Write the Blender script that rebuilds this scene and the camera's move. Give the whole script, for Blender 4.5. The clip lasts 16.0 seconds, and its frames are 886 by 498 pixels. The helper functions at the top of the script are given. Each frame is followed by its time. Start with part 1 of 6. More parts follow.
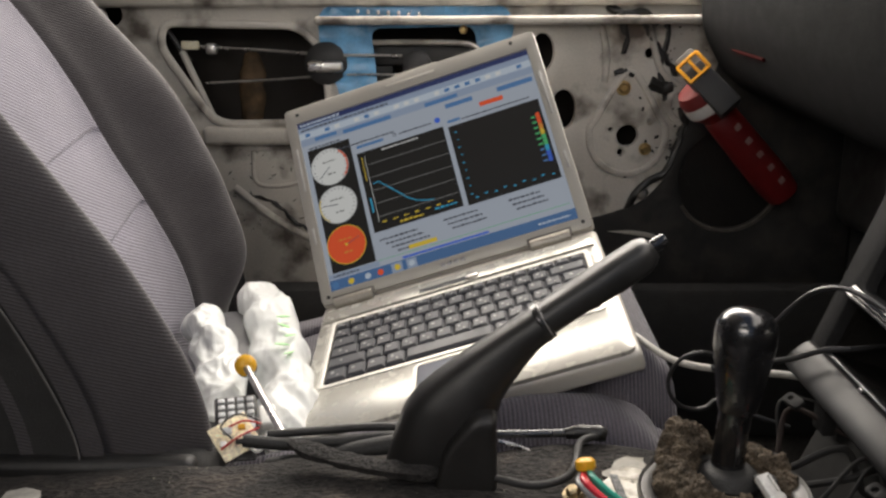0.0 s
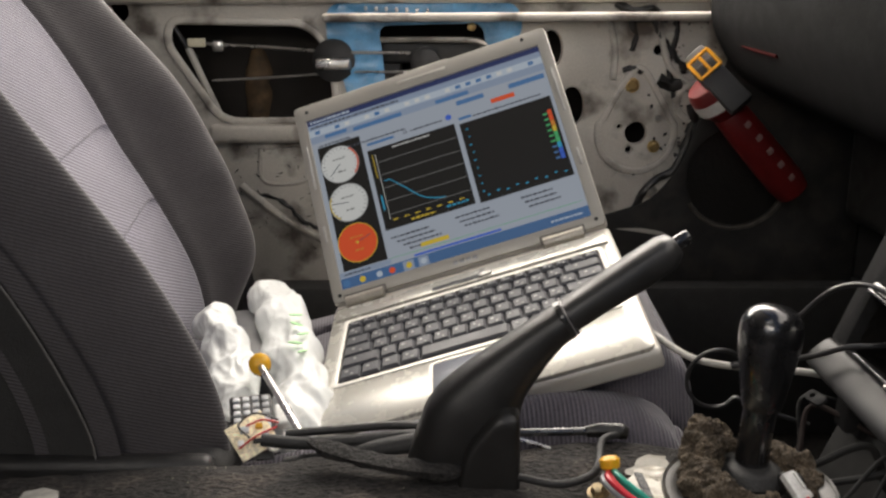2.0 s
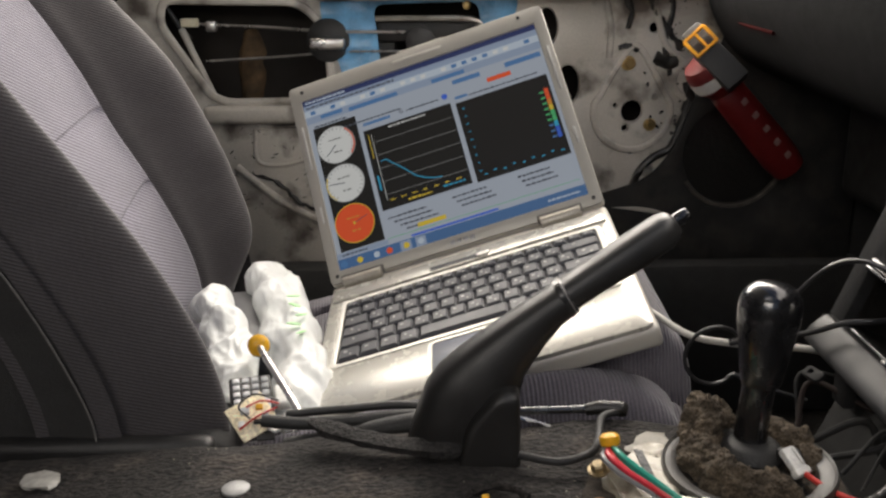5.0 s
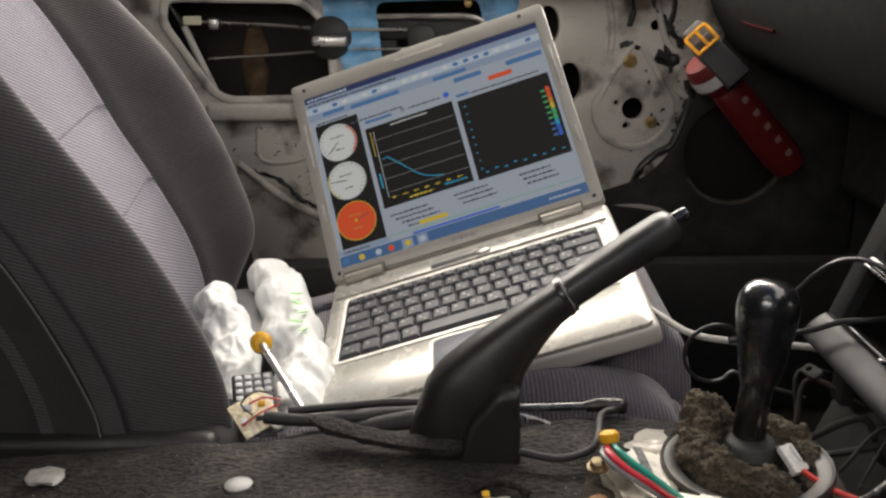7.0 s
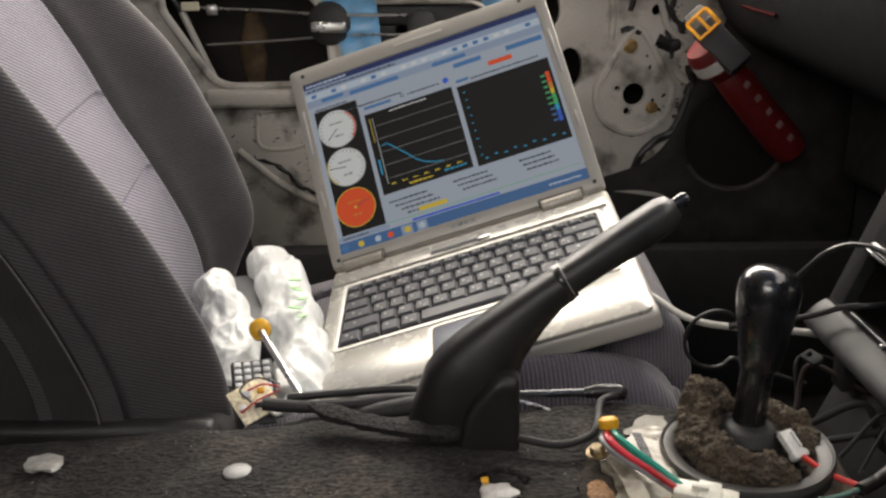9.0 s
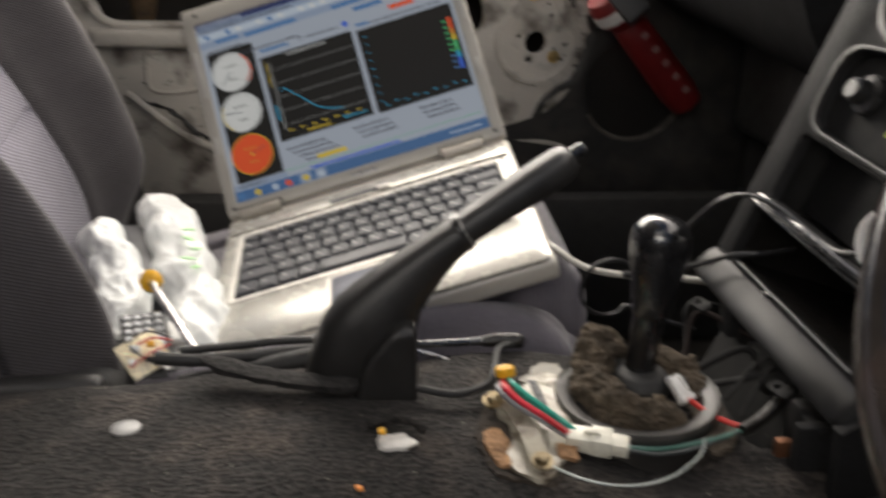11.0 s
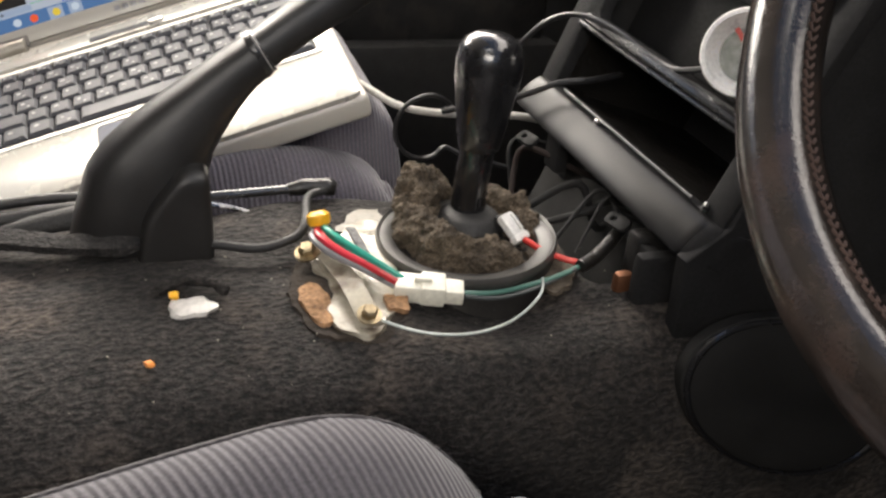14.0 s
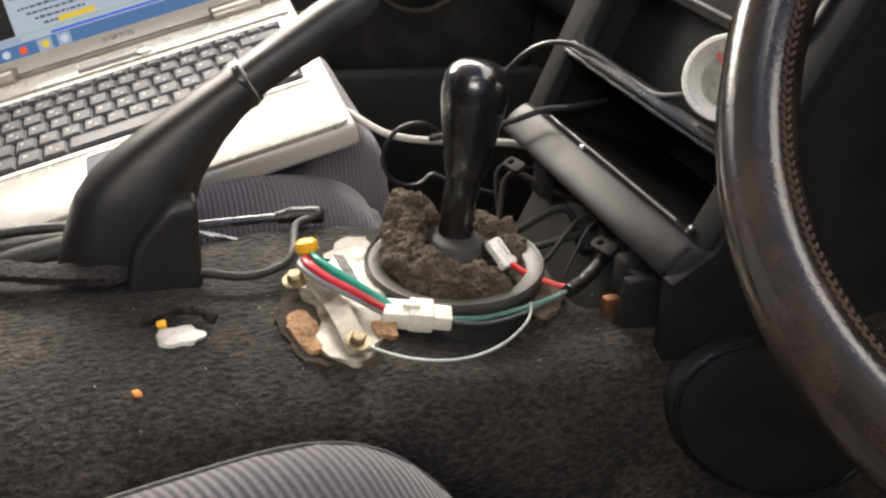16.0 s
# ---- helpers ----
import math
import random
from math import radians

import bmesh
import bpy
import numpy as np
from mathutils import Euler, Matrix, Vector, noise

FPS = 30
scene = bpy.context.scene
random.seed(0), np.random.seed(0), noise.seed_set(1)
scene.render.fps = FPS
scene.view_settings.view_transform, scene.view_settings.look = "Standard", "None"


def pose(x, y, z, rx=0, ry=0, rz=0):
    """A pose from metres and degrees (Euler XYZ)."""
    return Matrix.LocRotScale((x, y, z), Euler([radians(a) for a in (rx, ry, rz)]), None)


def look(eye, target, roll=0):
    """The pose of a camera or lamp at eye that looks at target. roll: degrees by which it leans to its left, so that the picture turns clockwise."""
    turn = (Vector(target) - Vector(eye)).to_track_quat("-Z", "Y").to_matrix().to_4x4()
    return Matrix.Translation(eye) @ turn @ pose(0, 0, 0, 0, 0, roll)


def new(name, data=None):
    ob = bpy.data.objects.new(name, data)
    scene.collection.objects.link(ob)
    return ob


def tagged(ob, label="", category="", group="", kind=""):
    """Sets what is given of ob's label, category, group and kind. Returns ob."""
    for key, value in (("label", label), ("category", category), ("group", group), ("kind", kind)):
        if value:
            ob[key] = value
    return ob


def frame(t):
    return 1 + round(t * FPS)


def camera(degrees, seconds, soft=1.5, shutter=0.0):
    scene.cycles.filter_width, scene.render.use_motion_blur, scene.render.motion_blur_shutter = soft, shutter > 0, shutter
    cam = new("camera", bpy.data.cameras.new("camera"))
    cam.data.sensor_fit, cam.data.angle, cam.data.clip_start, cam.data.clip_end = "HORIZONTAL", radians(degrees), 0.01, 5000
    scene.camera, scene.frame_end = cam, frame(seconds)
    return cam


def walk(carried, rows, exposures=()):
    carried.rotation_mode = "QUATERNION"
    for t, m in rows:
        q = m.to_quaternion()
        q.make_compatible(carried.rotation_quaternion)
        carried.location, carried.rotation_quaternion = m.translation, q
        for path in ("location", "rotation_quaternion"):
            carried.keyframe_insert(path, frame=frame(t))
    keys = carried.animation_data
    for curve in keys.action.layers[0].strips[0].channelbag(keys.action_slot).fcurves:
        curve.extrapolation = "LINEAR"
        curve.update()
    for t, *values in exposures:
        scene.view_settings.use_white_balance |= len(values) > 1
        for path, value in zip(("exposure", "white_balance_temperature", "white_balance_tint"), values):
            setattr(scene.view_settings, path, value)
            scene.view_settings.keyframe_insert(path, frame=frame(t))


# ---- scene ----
cam = camera(54.09, 16.0, soft=2.5, shutter=0.8)
# seconds, x, y, z, yaw, pitch, roll
ROWS = [
    (0.0, 0.0210, -0.0011, 0.7503, 0.66, -14.97, 0.25),
    (0.5, 0.0123, 0.0063, 0.7463, 0.57, -15.52, -0.06),
    (1.0, 0.0060, 0.0066, 0.7451, 0.56, -15.93, -0.03),
    (1.5, 0.0019, 0.0054, 0.7466, 0.41, -15.56, 0.17),
    (2.0, 0.0022, 0.0033, 0.7478, 0.32, -15.04, 0.26),
    (2.5, 0.0012, 0.0039, 0.7475, 0.29, -15.21, 0.33),
    (3.0, 0.0018, 0.0022, 0.7487, 0.11, -15.42, 0.49),
    (3.5, 0.0011, 0.0020, 0.7489, 0.32, -15.55, 0.72),
    (4.0, -0.0010, 0.0043, 0.7468, 0.07, -15.88, 0.75),
    (6.5, -0.0008, 0.0011, 0.7486, -0.24, -16.54, 0.53),
    (7.0, 0.0000, 0.0000, 0.7500, -0.00, -16.60, 0.60),
    (7.5, -0.0009, 0.0016, 0.7484, 0.03, -16.63, 0.66),
    (8.0, 0.0008, 0.0035, 0.7475, 0.08, -17.03, 0.74),
    (10.5, 0.0031, 0.0019, 0.7483, -0.20, -17.84, 0.76),
    (11.0, 0.0077, 0.0115, 0.7462, -5.84, -20.83, -1.29),
    (11.5, 0.0118, 0.0137, 0.7458, -8.76, -21.56, -1.73),
    (12.0, 0.0123, 0.0125, 0.7452, -10.68, -21.08, -2.30),
    (12.3, 0.0125, 0.0154, 0.7355, -11.47, -21.92, -2.15),
    (12.5, 0.0147, 0.0270, 0.7252, -11.47, -26.03, -2.50),
    (12.7, 0.0056, 0.0564, 0.7004, -15.22, -28.97, -4.15),
    (12.8, 0.0043, 0.0705, 0.6955, -15.79, -29.86, -4.60),
    (13.0, 0.0059, 0.0758, 0.6905, -16.34, -30.11, -4.15),
    (13.5, 0.0080, 0.0811, 0.6858, -18.54, -29.36, -4.47),
    (14.0, 0.0103, 0.0798, 0.6879, -19.33, -28.23, -4.59),
    (14.5, 0.0102, 0.0792, 0.6864, -19.82, -27.40, -4.76),
    (15.0, 0.0088, 0.0772, 0.6884, -20.06, -26.82, -4.47),
    (15.5, 0.0105, 0.0775, 0.6878, -19.95, -26.41, -4.22),
    (16.0, 0.0117, 0.0769, 0.6883, -20.11, -26.36, -4.28),
]
walk(cam, [(t, pose(x, y, z, 90 + pitch, roll, yaw)) for t, x, y, z, yaw, pitch, roll in ROWS],
     [(0.0, -0.31), (10.0, -0.31), (12.0, -0.26), (12.6, -0.26), (13.2, 0.22), (14.0, 0.53), (16.0, 0.59)])

# ---- light ----
world = bpy.data.worlds.new("world")
scene.world = world
world.use_nodes = True
wn = world.node_tree
sky = wn.nodes.new("ShaderNodeTexSky")
sky.sky_type = "NISHITA"
sky.sun_disc = False
sky.sun_elevation = radians(50)
sky.sun_rotation = radians(20)
wn.nodes["Background"].inputs[1].default_value = 0.12
wn.links.new(sky.outputs[0], wn.nodes["Background"].inputs[0])


def area_lamp(name, eye, target, w, h, watts, colour):
    d = bpy.data.lights.new(name, "AREA")
    d.shape, d.size, d.size_y, d.energy, d.color = "RECTANGLE", w, h, watts, colour
    o = new(name, d)
    o.matrix_world = look(eye, target)
    return o


area_lamp("passenger_window_daylight", (0.10, 1.28, 0.99), (0.02, 0.6, 0.52), 1.05, 0.32, 20.0, (1.0, 0.91, 0.80))
area_lamp("windscreen_daylight", (0.56, 0.62, 1.10), (-0.10, 0.68, 0.45), 1.2, 0.45, 7.0, (1.0, 0.90, 0.79))
area_lamp("driver_window_daylight", (-0.30, -0.46, 1.07), (0.3, 0.3, 0.6), 0.6, 0.22, 5.0, (1.0, 0.91, 0.81))
# Unseen overhead lamp added for the wheel and knob highlights, in an added opening
area_lamp("overhead_highlight_lamp", (-0.10, 0.10, 1.215), (-0.099, 0.10, 0.2), 0.15, 0.44, 0.9, (1.0, 0.94, 0.86))

# ---- materials ----


def mat(name, colour, rough=0.5, metal=0.0, vary=0.15, scale=30.0, fine=0.1, fscale=400.0, bump=0.0, bscale=300.0, stain=None,
        stain_amt=0.0, stain_scale=6.0, coat=0.0, alpha=1.0, trans=0.0, subsurf=0.0, rough_vary=0.07):
    """Principled surface with blotches, fine grain, relief and, where asked, stains of another colour."""
    m = bpy.data.materials.new(name)
    m.use_nodes = True
    nt = m.node_tree
    b = nt.nodes["Principled BSDF"]
    co = nt.nodes.new("ShaderNodeTexCoord").outputs["Object"]

    def noise_tex(sc, det=4.0):
        n = nt.nodes.new("ShaderNodeTexNoise")
        n.inputs["Scale"].default_value = sc
        n.inputs["Detail"].default_value = det
        nt.links.new(co, n.inputs["Vector"])
        return n.outputs["Fac"]

    def rng(src, a, c, lo, hi):
        r = nt.nodes.new("ShaderNodeMapRange")
        r.inputs[1].default_value, r.inputs[2].default_value = a, c
        r.inputs[3].default_value, r.inputs[4].default_value = lo, hi
        nt.links.new(src, r.inputs[0])
        return r.outputs[0]

    def times(a, c):
        q = nt.nodes.new("ShaderNodeMath")
        q.operation = "MULTIPLY"
        nt.links.new(a, q.inputs[0])
        nt.links.new(c, q.inputs[1])
        return q.outputs[0]

    def mix(fac, a, c):
        q = nt.nodes.new("ShaderNodeMix")
        q.data_type = "RGBA"
        nt.links.new(fac, q.inputs[0])
        for k, v in ((6, a), (7, c)):
            if isinstance(v, tuple):
                q.inputs[k].default_value = (*v, 1)
            else:
                nt.links.new(v, q.inputs[k])
        return q.outputs[2]

    big = rng(noise_tex(scale), 0.3, 0.7, 1 - vary, 1 + vary)
    small = rng(noise_tex(fscale, 2.0), 0.3, 0.7, 1 - fine, 1 + fine)
    val = times(big, small)
    vm = nt.nodes.new("ShaderNodeVectorMath")
    vm.operation = "SCALE"
    vm.inputs[0].default_value = colour
    nt.links.new(val, vm.inputs["Scale"])
    col = vm.outputs[0]
    if stain:
        f = rng(noise_tex(stain_scale, 8.0), 0.5, 0.66, 0.0, stain_amt)
        col = mix(f, col, stain)
    nt.links.new(col, b.inputs["Base Color"])
    nt.links.new(rng(noise_tex(scale * 1.7), 0.3, 0.7, max(0.02, rough - rough_vary), min(1, rough + rough_vary)), b.inputs["Roughness"])
    b.inputs["Metallic"].default_value = metal
    b.inputs["Coat Weight"].default_value = coat
    b.inputs["Transmission Weight"].default_value = trans
    b.inputs["Alpha"].default_value = alpha
    if subsurf:
        b.inputs["Subsurface Weight"].default_value = subsurf
        b.inputs["Subsurface Radius"].default_value = (0.02, 0.02, 0.02)
    if bump:
        bp = nt.nodes.new("ShaderNodeBump")
        bp.inputs["Strength"].default_value = bump
        bp.inputs["Distance"].default_value = 0.002
        nt.links.new(noise_tex(bscale, 3.0), bp.inputs["Height"])
        nt.links.new(bp.outputs[0], b.inputs["Normal"])
    return m


def ribbed(name, colour, direction, pitch_m, dark=0.6, rough=0.9, bump=0.7, sheen=0.25):
    """Woven seat cloth with fine ribs across the given direction, dulled by wear."""
    m = mat(name, colour, rough, vary=0.12, scale=14, fine=0.22, fscale=700)
    nt = m.node_tree
    b = nt.nodes["Principled BSDF"]
    co = nt.nodes.new("ShaderNodeTexCoord").outputs["Object"]
    dot = nt.nodes.new("ShaderNodeVectorMath")
    dot.operation = "DOT_PRODUCT"
    dot.inputs[1].default_value = Vector(direction).normalized() * (2 * math.pi / pitch_m)
    wob = nt.nodes.new("ShaderNodeTexNoise")
    wob.inputs["Scale"].default_value = 90
    nt.links.new(co, wob.inputs["Vector"])
    nt.links.new(co, dot.inputs[0])
    add = nt.nodes.new("ShaderNodeMath")
    add.operation = "MULTIPLY_ADD"
    add.inputs[1].default_value = 1.1
    nt.links.new(wob.outputs["Fac"], add.inputs[0])
    nt.links.new(dot.outputs["Value"], add.inputs[2])
    sn = nt.nodes.new("ShaderNodeMath")
    sn.operation = "SINE"
    nt.links.new(add.outputs[0], sn.inputs[0])
    r = nt.nodes.new("ShaderNodeMapRange")
    r.inputs[1].default_value, r.inputs[2].default_value = -1, 1
    r.inputs[3].default_value, r.inputs[4].default_value = dark, 1.15
    nt.links.new(sn.outputs[0], r.inputs[0])
    src = b.inputs["Base Color"].links[0].from_socket
    vm = nt.nodes.new("ShaderNodeVectorMath")
    vm.operation = "SCALE"
    nt.links.new(src, vm.inputs[0])
    nt.links.new(r.outputs[0], vm.inputs["Scale"])
    nt.links.new(vm.outputs[0], b.inputs["Base Color"])
    bp = nt.nodes.new("ShaderNodeBump")
    bp.inputs["Strength"].default_value = bump
    bp.inputs["Distance"].default_value = 0.001
    nt.links.new(sn.outputs[0], bp.inputs["Height"])
    nt.links.new(bp.outputs[0], b.inputs["Normal"])
    b.inputs["Sheen Weight"].default_value = sheen
    return m


def glow(name, colour, strength):
    m = bpy.data.materials.new(name)
    m.use_nodes = True
    b = m.node_tree.nodes["Principled BSDF"]
    b.inputs["Base Color"].default_value = (0.01, 0.01, 0.01, 1)
    b.inputs["Roughness"].default_value = 0.25
    b.inputs["Specular IOR Level"].default_value = 0.25
    b.inputs["Emission Color"].default_value = (*colour, 1)
    b.inputs["Emission Strength"].default_value = strength
    return m


CARPET = mat("worn_black_carpet", (0.0185, 0.0163, 0.0148), 0.97, vary=0.3, scale=14, fine=0.6, fscale=650, stain=(0.10, 0.08, 0.065), stain_amt=0.3, stain_scale=22)


def weave(m, sx, sy, sz, strength, shade):
    """Rows of short pile loops: relief and a lighter crest from one stretched noise."""
    nt = m.node_tree
    b = nt.nodes["Principled BSDF"]
    co = nt.nodes.new("ShaderNodeTexCoord").outputs["Object"]
    mp = nt.nodes.new("ShaderNodeMapping")
    mp.inputs["Scale"].default_value = (sx, sy, sz)
    nt.links.new(co, mp.inputs["Vector"])
    n = nt.nodes.new("ShaderNodeTexNoise")
    n.inputs["Scale"].default_value = 1.0
    n.inputs["Detail"].default_value = 3.0
    nt.links.new(mp.outputs[0], n.inputs["Vector"])
    r = nt.nodes.new("ShaderNodeMapRange")
    r.inputs[1].default_value, r.inputs[2].default_value = 0.35, 0.65
    r.inputs[3].default_value, r.inputs[4].default_value = 1 - shade, 1 + shade
    nt.links.new(n.outputs["Fac"], r.inputs[0])
    src = b.inputs["Base Color"].links[0].from_socket
    vm = nt.nodes.new("ShaderNodeVectorMath")
    vm.operation = "SCALE"
    nt.links.new(src, vm.inputs[0])
    nt.links.new(r.outputs[0], vm.inputs["Scale"])
    nt.links.new(vm.outputs[0], b.inputs["Base Color"])
    bp = nt.nodes.new("ShaderNodeBump")
    bp.inputs["Strength"].default_value = strength
    bp.inputs["Distance"].default_value = 0.004
    nt.links.new(n.outputs["Fac"], bp.inputs["Height"])
    nt.links.new(bp.outputs[0], b.inputs["Normal"])


weave(CARPET, 200, 340, 360, 1.0, 0.75)
CLOTH = ribbed("grey_ribbed_seat_cloth", (0.160, 0.151, 0.186), (0.45, 0.35, 1.0), 0.0029, 0.76, bump=0.5)
CLOTH_DARK = ribbed("dark_grey_bolster_cloth", (0.046, 0.0415, 0.0445), (0.3, 0.15, 1.0), 0.0028, 0.84, bump=0.3)
CLOTH_CUSHION = ribbed("grey_cushion_cloth", (0.125, 0.115, 0.136), (1.0, 0.12, 0.0), 0.0036, 0.74, bump=0.5)
SEAT_BLACK = mat("black_seat_side_vinyl", (0.027, 0.0265, 0.026), 0.75, bump=0.3, bscale=700)
PIPING = mat("grey_seat_piping", (0.10, 0.095, 0.09), 0.8)
BLACK = mat("black_moulded_plastic", (0.0145, 0.0142, 0.0142), 0.40, vary=0.25, fine=0.2, bump=0.25, bscale=1500, stain=(0.07, 0.065, 0.06), stain_amt=0.09, stain_scale=20)
BLACK_GLOSS = mat("glossy_black_lacquer", (0.010, 0.010, 0.011), 0.25, vary=0.2, coat=0.6)
BLACK_RUBBER = mat("black_rubber", (0.02, 0.02, 0.02), 0.62, fine=0.2, bump=0.3, bscale=500)
DASH = mat("charcoal_dash_vinyl", (0.013, 0.013, 0.0135), 0.85, vary=0.12, fine=0.2, bump=0.5, bscale=900)
DASH.node_tree.nodes["Principled BSDF"].inputs["Specular IOR Level"].default_value = 0.06
CONSOLE = mat("satin_black_console_plastic", (0.021, 0.021, 0.0215), 0.5, vary=0.15, fine=0.15, bump=0.15, bscale=1200, stain=(0.05, 0.047, 0.044), stain_amt=0.06, stain_scale=14)
CONSOLE.node_tree.nodes["Principled BSDF"].inputs["Specular IOR Level"].default_value = 0.07
PAINT = mat("aged_white_door_paint", (0.46, 0.435, 0.39), 0.36, vary=0.14, scale=9, fine=0.08, stain=(0.07, 0.055, 0.045), stain_amt=0.95, stain_scale=17)
CAVITY = mat("dark_door_cavity", (0.012, 0.0085, 0.006), 0.8, vary=0.3, scale=12)
GREASE_AND_RECESS = mat("black_sealant_and_recess", (0.012, 0.011, 0.01), 0.35, bump=0.6, bscale=200)
BLUE_FILM = mat("blue_plastic_film", (0.10, 0.28, 0.48), 0.3, vary=0.35, scale=25, bump=0.5, bscale=60)
STEEL = mat("bare_steel", (0.55, 0.54, 0.52), 0.3, metal=1.0, vary=0.2)
STEEL_DULL = mat("dull_zinc_steel", (0.42, 0.40, 0.36), 0.45, metal=0.9, vary=0.3, stain=(0.2, 0.1, 0.05), stain_amt=0.5, stain_scale=40)
BRASS = mat("passivated_yellow_bolt", (0.55, 0.40, 0.18), 0.35, metal=1.0, vary=0.25)
SILVER = mat("silver_laptop_plastic", (0.58, 0.555, 0.50), 0.36, rough_vary=0.02, metal=0.15, vary=0.03, fine=0.05, fscale=1500)
SILVER_DECK = mat("champagne_laptop_deck", (0.45, 0.436, 0.395), 0.27, metal=0.3, rough_vary=0.015, vary=0.04, fine=0.05, fscale=1500)
KEY = mat("charcoal_key_plastic", (0.034, 0.036, 0.044), 0.46, vary=0.1, fine=0.15)
KEY_WELL = mat("black_key_well", (0.03, 0.031, 0.036), 0.6)
WHITE_MARK = mat("white_legend_ink", (0.65, 0.65, 0.65), 0.6)

# ---- building helpers ----


def part(name, bm, material, parent=None, label="", smooth=True, m=None):
    me = bpy.data.meshes.new(name)
    bmesh.ops.recalc_face_normals(bm, faces=bm.faces)
    bm.to_mesh(me)
    bm.free()
    if smooth:
        me.shade_smooth()
        me.set_sharp_from_angle(angle=radians(38))
    me.materials.append(material)
    o = new(name, me)
    if parent:
        o.parent = parent
    if m:
        o.matrix_basis = m
    if label:
        o["label"] = label
    return o


def empty(name, m, label, category, group="", kind=""):
    o = new(name)
    o.empty_display_size = 0.02
    o.matrix_basis = m
    return tagged(o, label, category, group, kind)


def box(size, centre=(0, 0, 0), bevel=0.0, seg=2, m=None):
    bm = bmesh.new()
    bmesh.ops.create_cube(bm, size=1)
    bmesh.ops.scale(bm, vec=size, verts=bm.verts)
    bmesh.ops.translate(bm, vec=centre, verts=bm.verts)
    if bevel:
        bmesh.ops.bevel(bm, geom=bm.edges, offset=bevel, segments=seg, profile=0.5, affect="EDGES")
    if m:
        bm.transform(m)
    return bm


def join(*bms):
    out = bmesh.new()
    for b in bms:
        me = bpy.data.meshes.new("tmp")
        b.to_mesh(me)
        b.free()
        out.from_mesh(me)
        bpy.data.meshes.remove(me)
    return out


def smooth_line(pts, n=8):
    """Points of a curve that runs through pts."""
    p = [Vector(q) for q in pts]
    p = [p[0] * 2 - p[1]] + p + [p[-1] * 2 - p[-2]]
    out = []
    for i in range(1, len(p) - 2):
        a, b, c, d = p[i - 1:i + 3]
        for k in range(n):
            t = k / n
            out.append(0.5 * ((2 * b) + (c - a) * t + (2 * a - 5 * b + 4 * c - d) * t * t + (3 * b - a - 3 * c + d) * t ** 3))
    out.append(p[-2])
    return out


def loft(rings, caps=True, closed=True):
    bm = bmesh.new()
    rows = [[bm.verts.new(v) for v in r] for r in rings]
    n = len(rows[0])
    for a, b in zip(rows, rows[1:]):
        for i in range(n if closed else n - 1):
            j = (i + 1) % n
            bm.faces.new((a[i], a[j], b[j], b[i]))
    if caps and closed:
        bm.faces.new(rows[0])
        bm.faces.new(rows[-1])
    return bm


def tube(pts, r, n=10, step=6, radii=None, flat=1.0):
    line = smooth_line(pts, step)
    rings = []
    side = None
    for i, p in enumerate(line):
        d = (line[min(i + 1, len(line) - 1)] - line[max(i - 1, 0)]).normalized()
        side = d.orthogonal().normalized() if side is None else (side - d * side.dot(d)).normalized()
        up = d.cross(side)
        rr = r
        if radii:
            t = i / (len(line) - 1) * (len(radii) - 1)
            k = min(int(t), len(radii) - 2)
            rr = radii[k] + (radii[k + 1] - radii[k]) * (t - k)
        rings.append([p + (side * math.cos(a) + up * math.sin(a) * flat) * rr for a in (2 * math.pi * k / n for k in range(n))])
    return loft(rings)


def lathe(profile, n=32, m=None, caps=True):
    """Turns (radius, height) pairs about z."""
    bm = loft([[(r * math.cos(2 * math.pi * k / n), r * math.sin(2 * math.pi * k / n), z) for k in range(n)] for r, z in profile], caps)
    if m:
        bm.transform(m)
    return bm


def axis_frame(origin, z_dir, x_hint=(1, 0, 0)):
    z = Vector(z_dir).normalized()
    x = Vector(x_hint)
    x = (x - z * x.dot(z)).normalized()
    y = z.cross(x)
    m = Matrix((x, y, z)).transposed().to_4x4()
    m.translation = origin
    return m


def rounded(poly, r, n=5):
    """A polygon of (a, b) points with rounded corners."""
    out = []
    c = len(poly)
    for i in range(c):
        p, a, b = Vector(poly[i]), Vector(poly[i - 1]), Vector(poly[(i + 1) % c])
        rr = min(r, (a - p).length * 0.45, (b - p).length * 0.45)
        s, e = p + (a - p).normalized() * rr, p + (b - p).normalized() * rr
        for k in range(n + 1):
            t = k / n
            out.append(tuple((1 - t) ** 2 * s + 2 * t * (1 - t) * p + t * t * e))
    return out


def sheet(outline, holes=(), depth=0.01, bevel=0.0):
    """A plate in the x-y plane of a frame, from z = 0 down to -depth, with holes right through it."""
    bm = bmesh.new()
    edges = []
    for loop in (outline, *holes):
        vs = [bm.verts.new((a, b, 0)) for a, b in loop]
        edges += [bm.edges.new((vs[i], vs[(i + 1) % len(vs)])) for i in range(len(vs))]
    bmesh.ops.triangle_fill(bm, use_beauty=True, use_dissolve=False, edges=edges, normal=(0, 0, 1))
    ex = bmesh.ops.extrude_face_region(bm, geom=list(bm.faces))
    bmesh.ops.translate(bm, vec=(0, 0, -depth), verts=[v for v in ex["geom"] if isinstance(v, bmesh.types.BMVert)])
    if bevel:
        rim = [e for e in bm.edges if len(e.link_faces) == 2 and abs(e.verts[0].co.z) < 1e-6 and abs(e.verts[1].co.z) < 1e-6
               and e.calc_face_angle(0) > 1]
        bmesh.ops.bevel(bm, geom=rim, offset=bevel, segments=2, profile=0.5, affect="EDGES")
    return bm


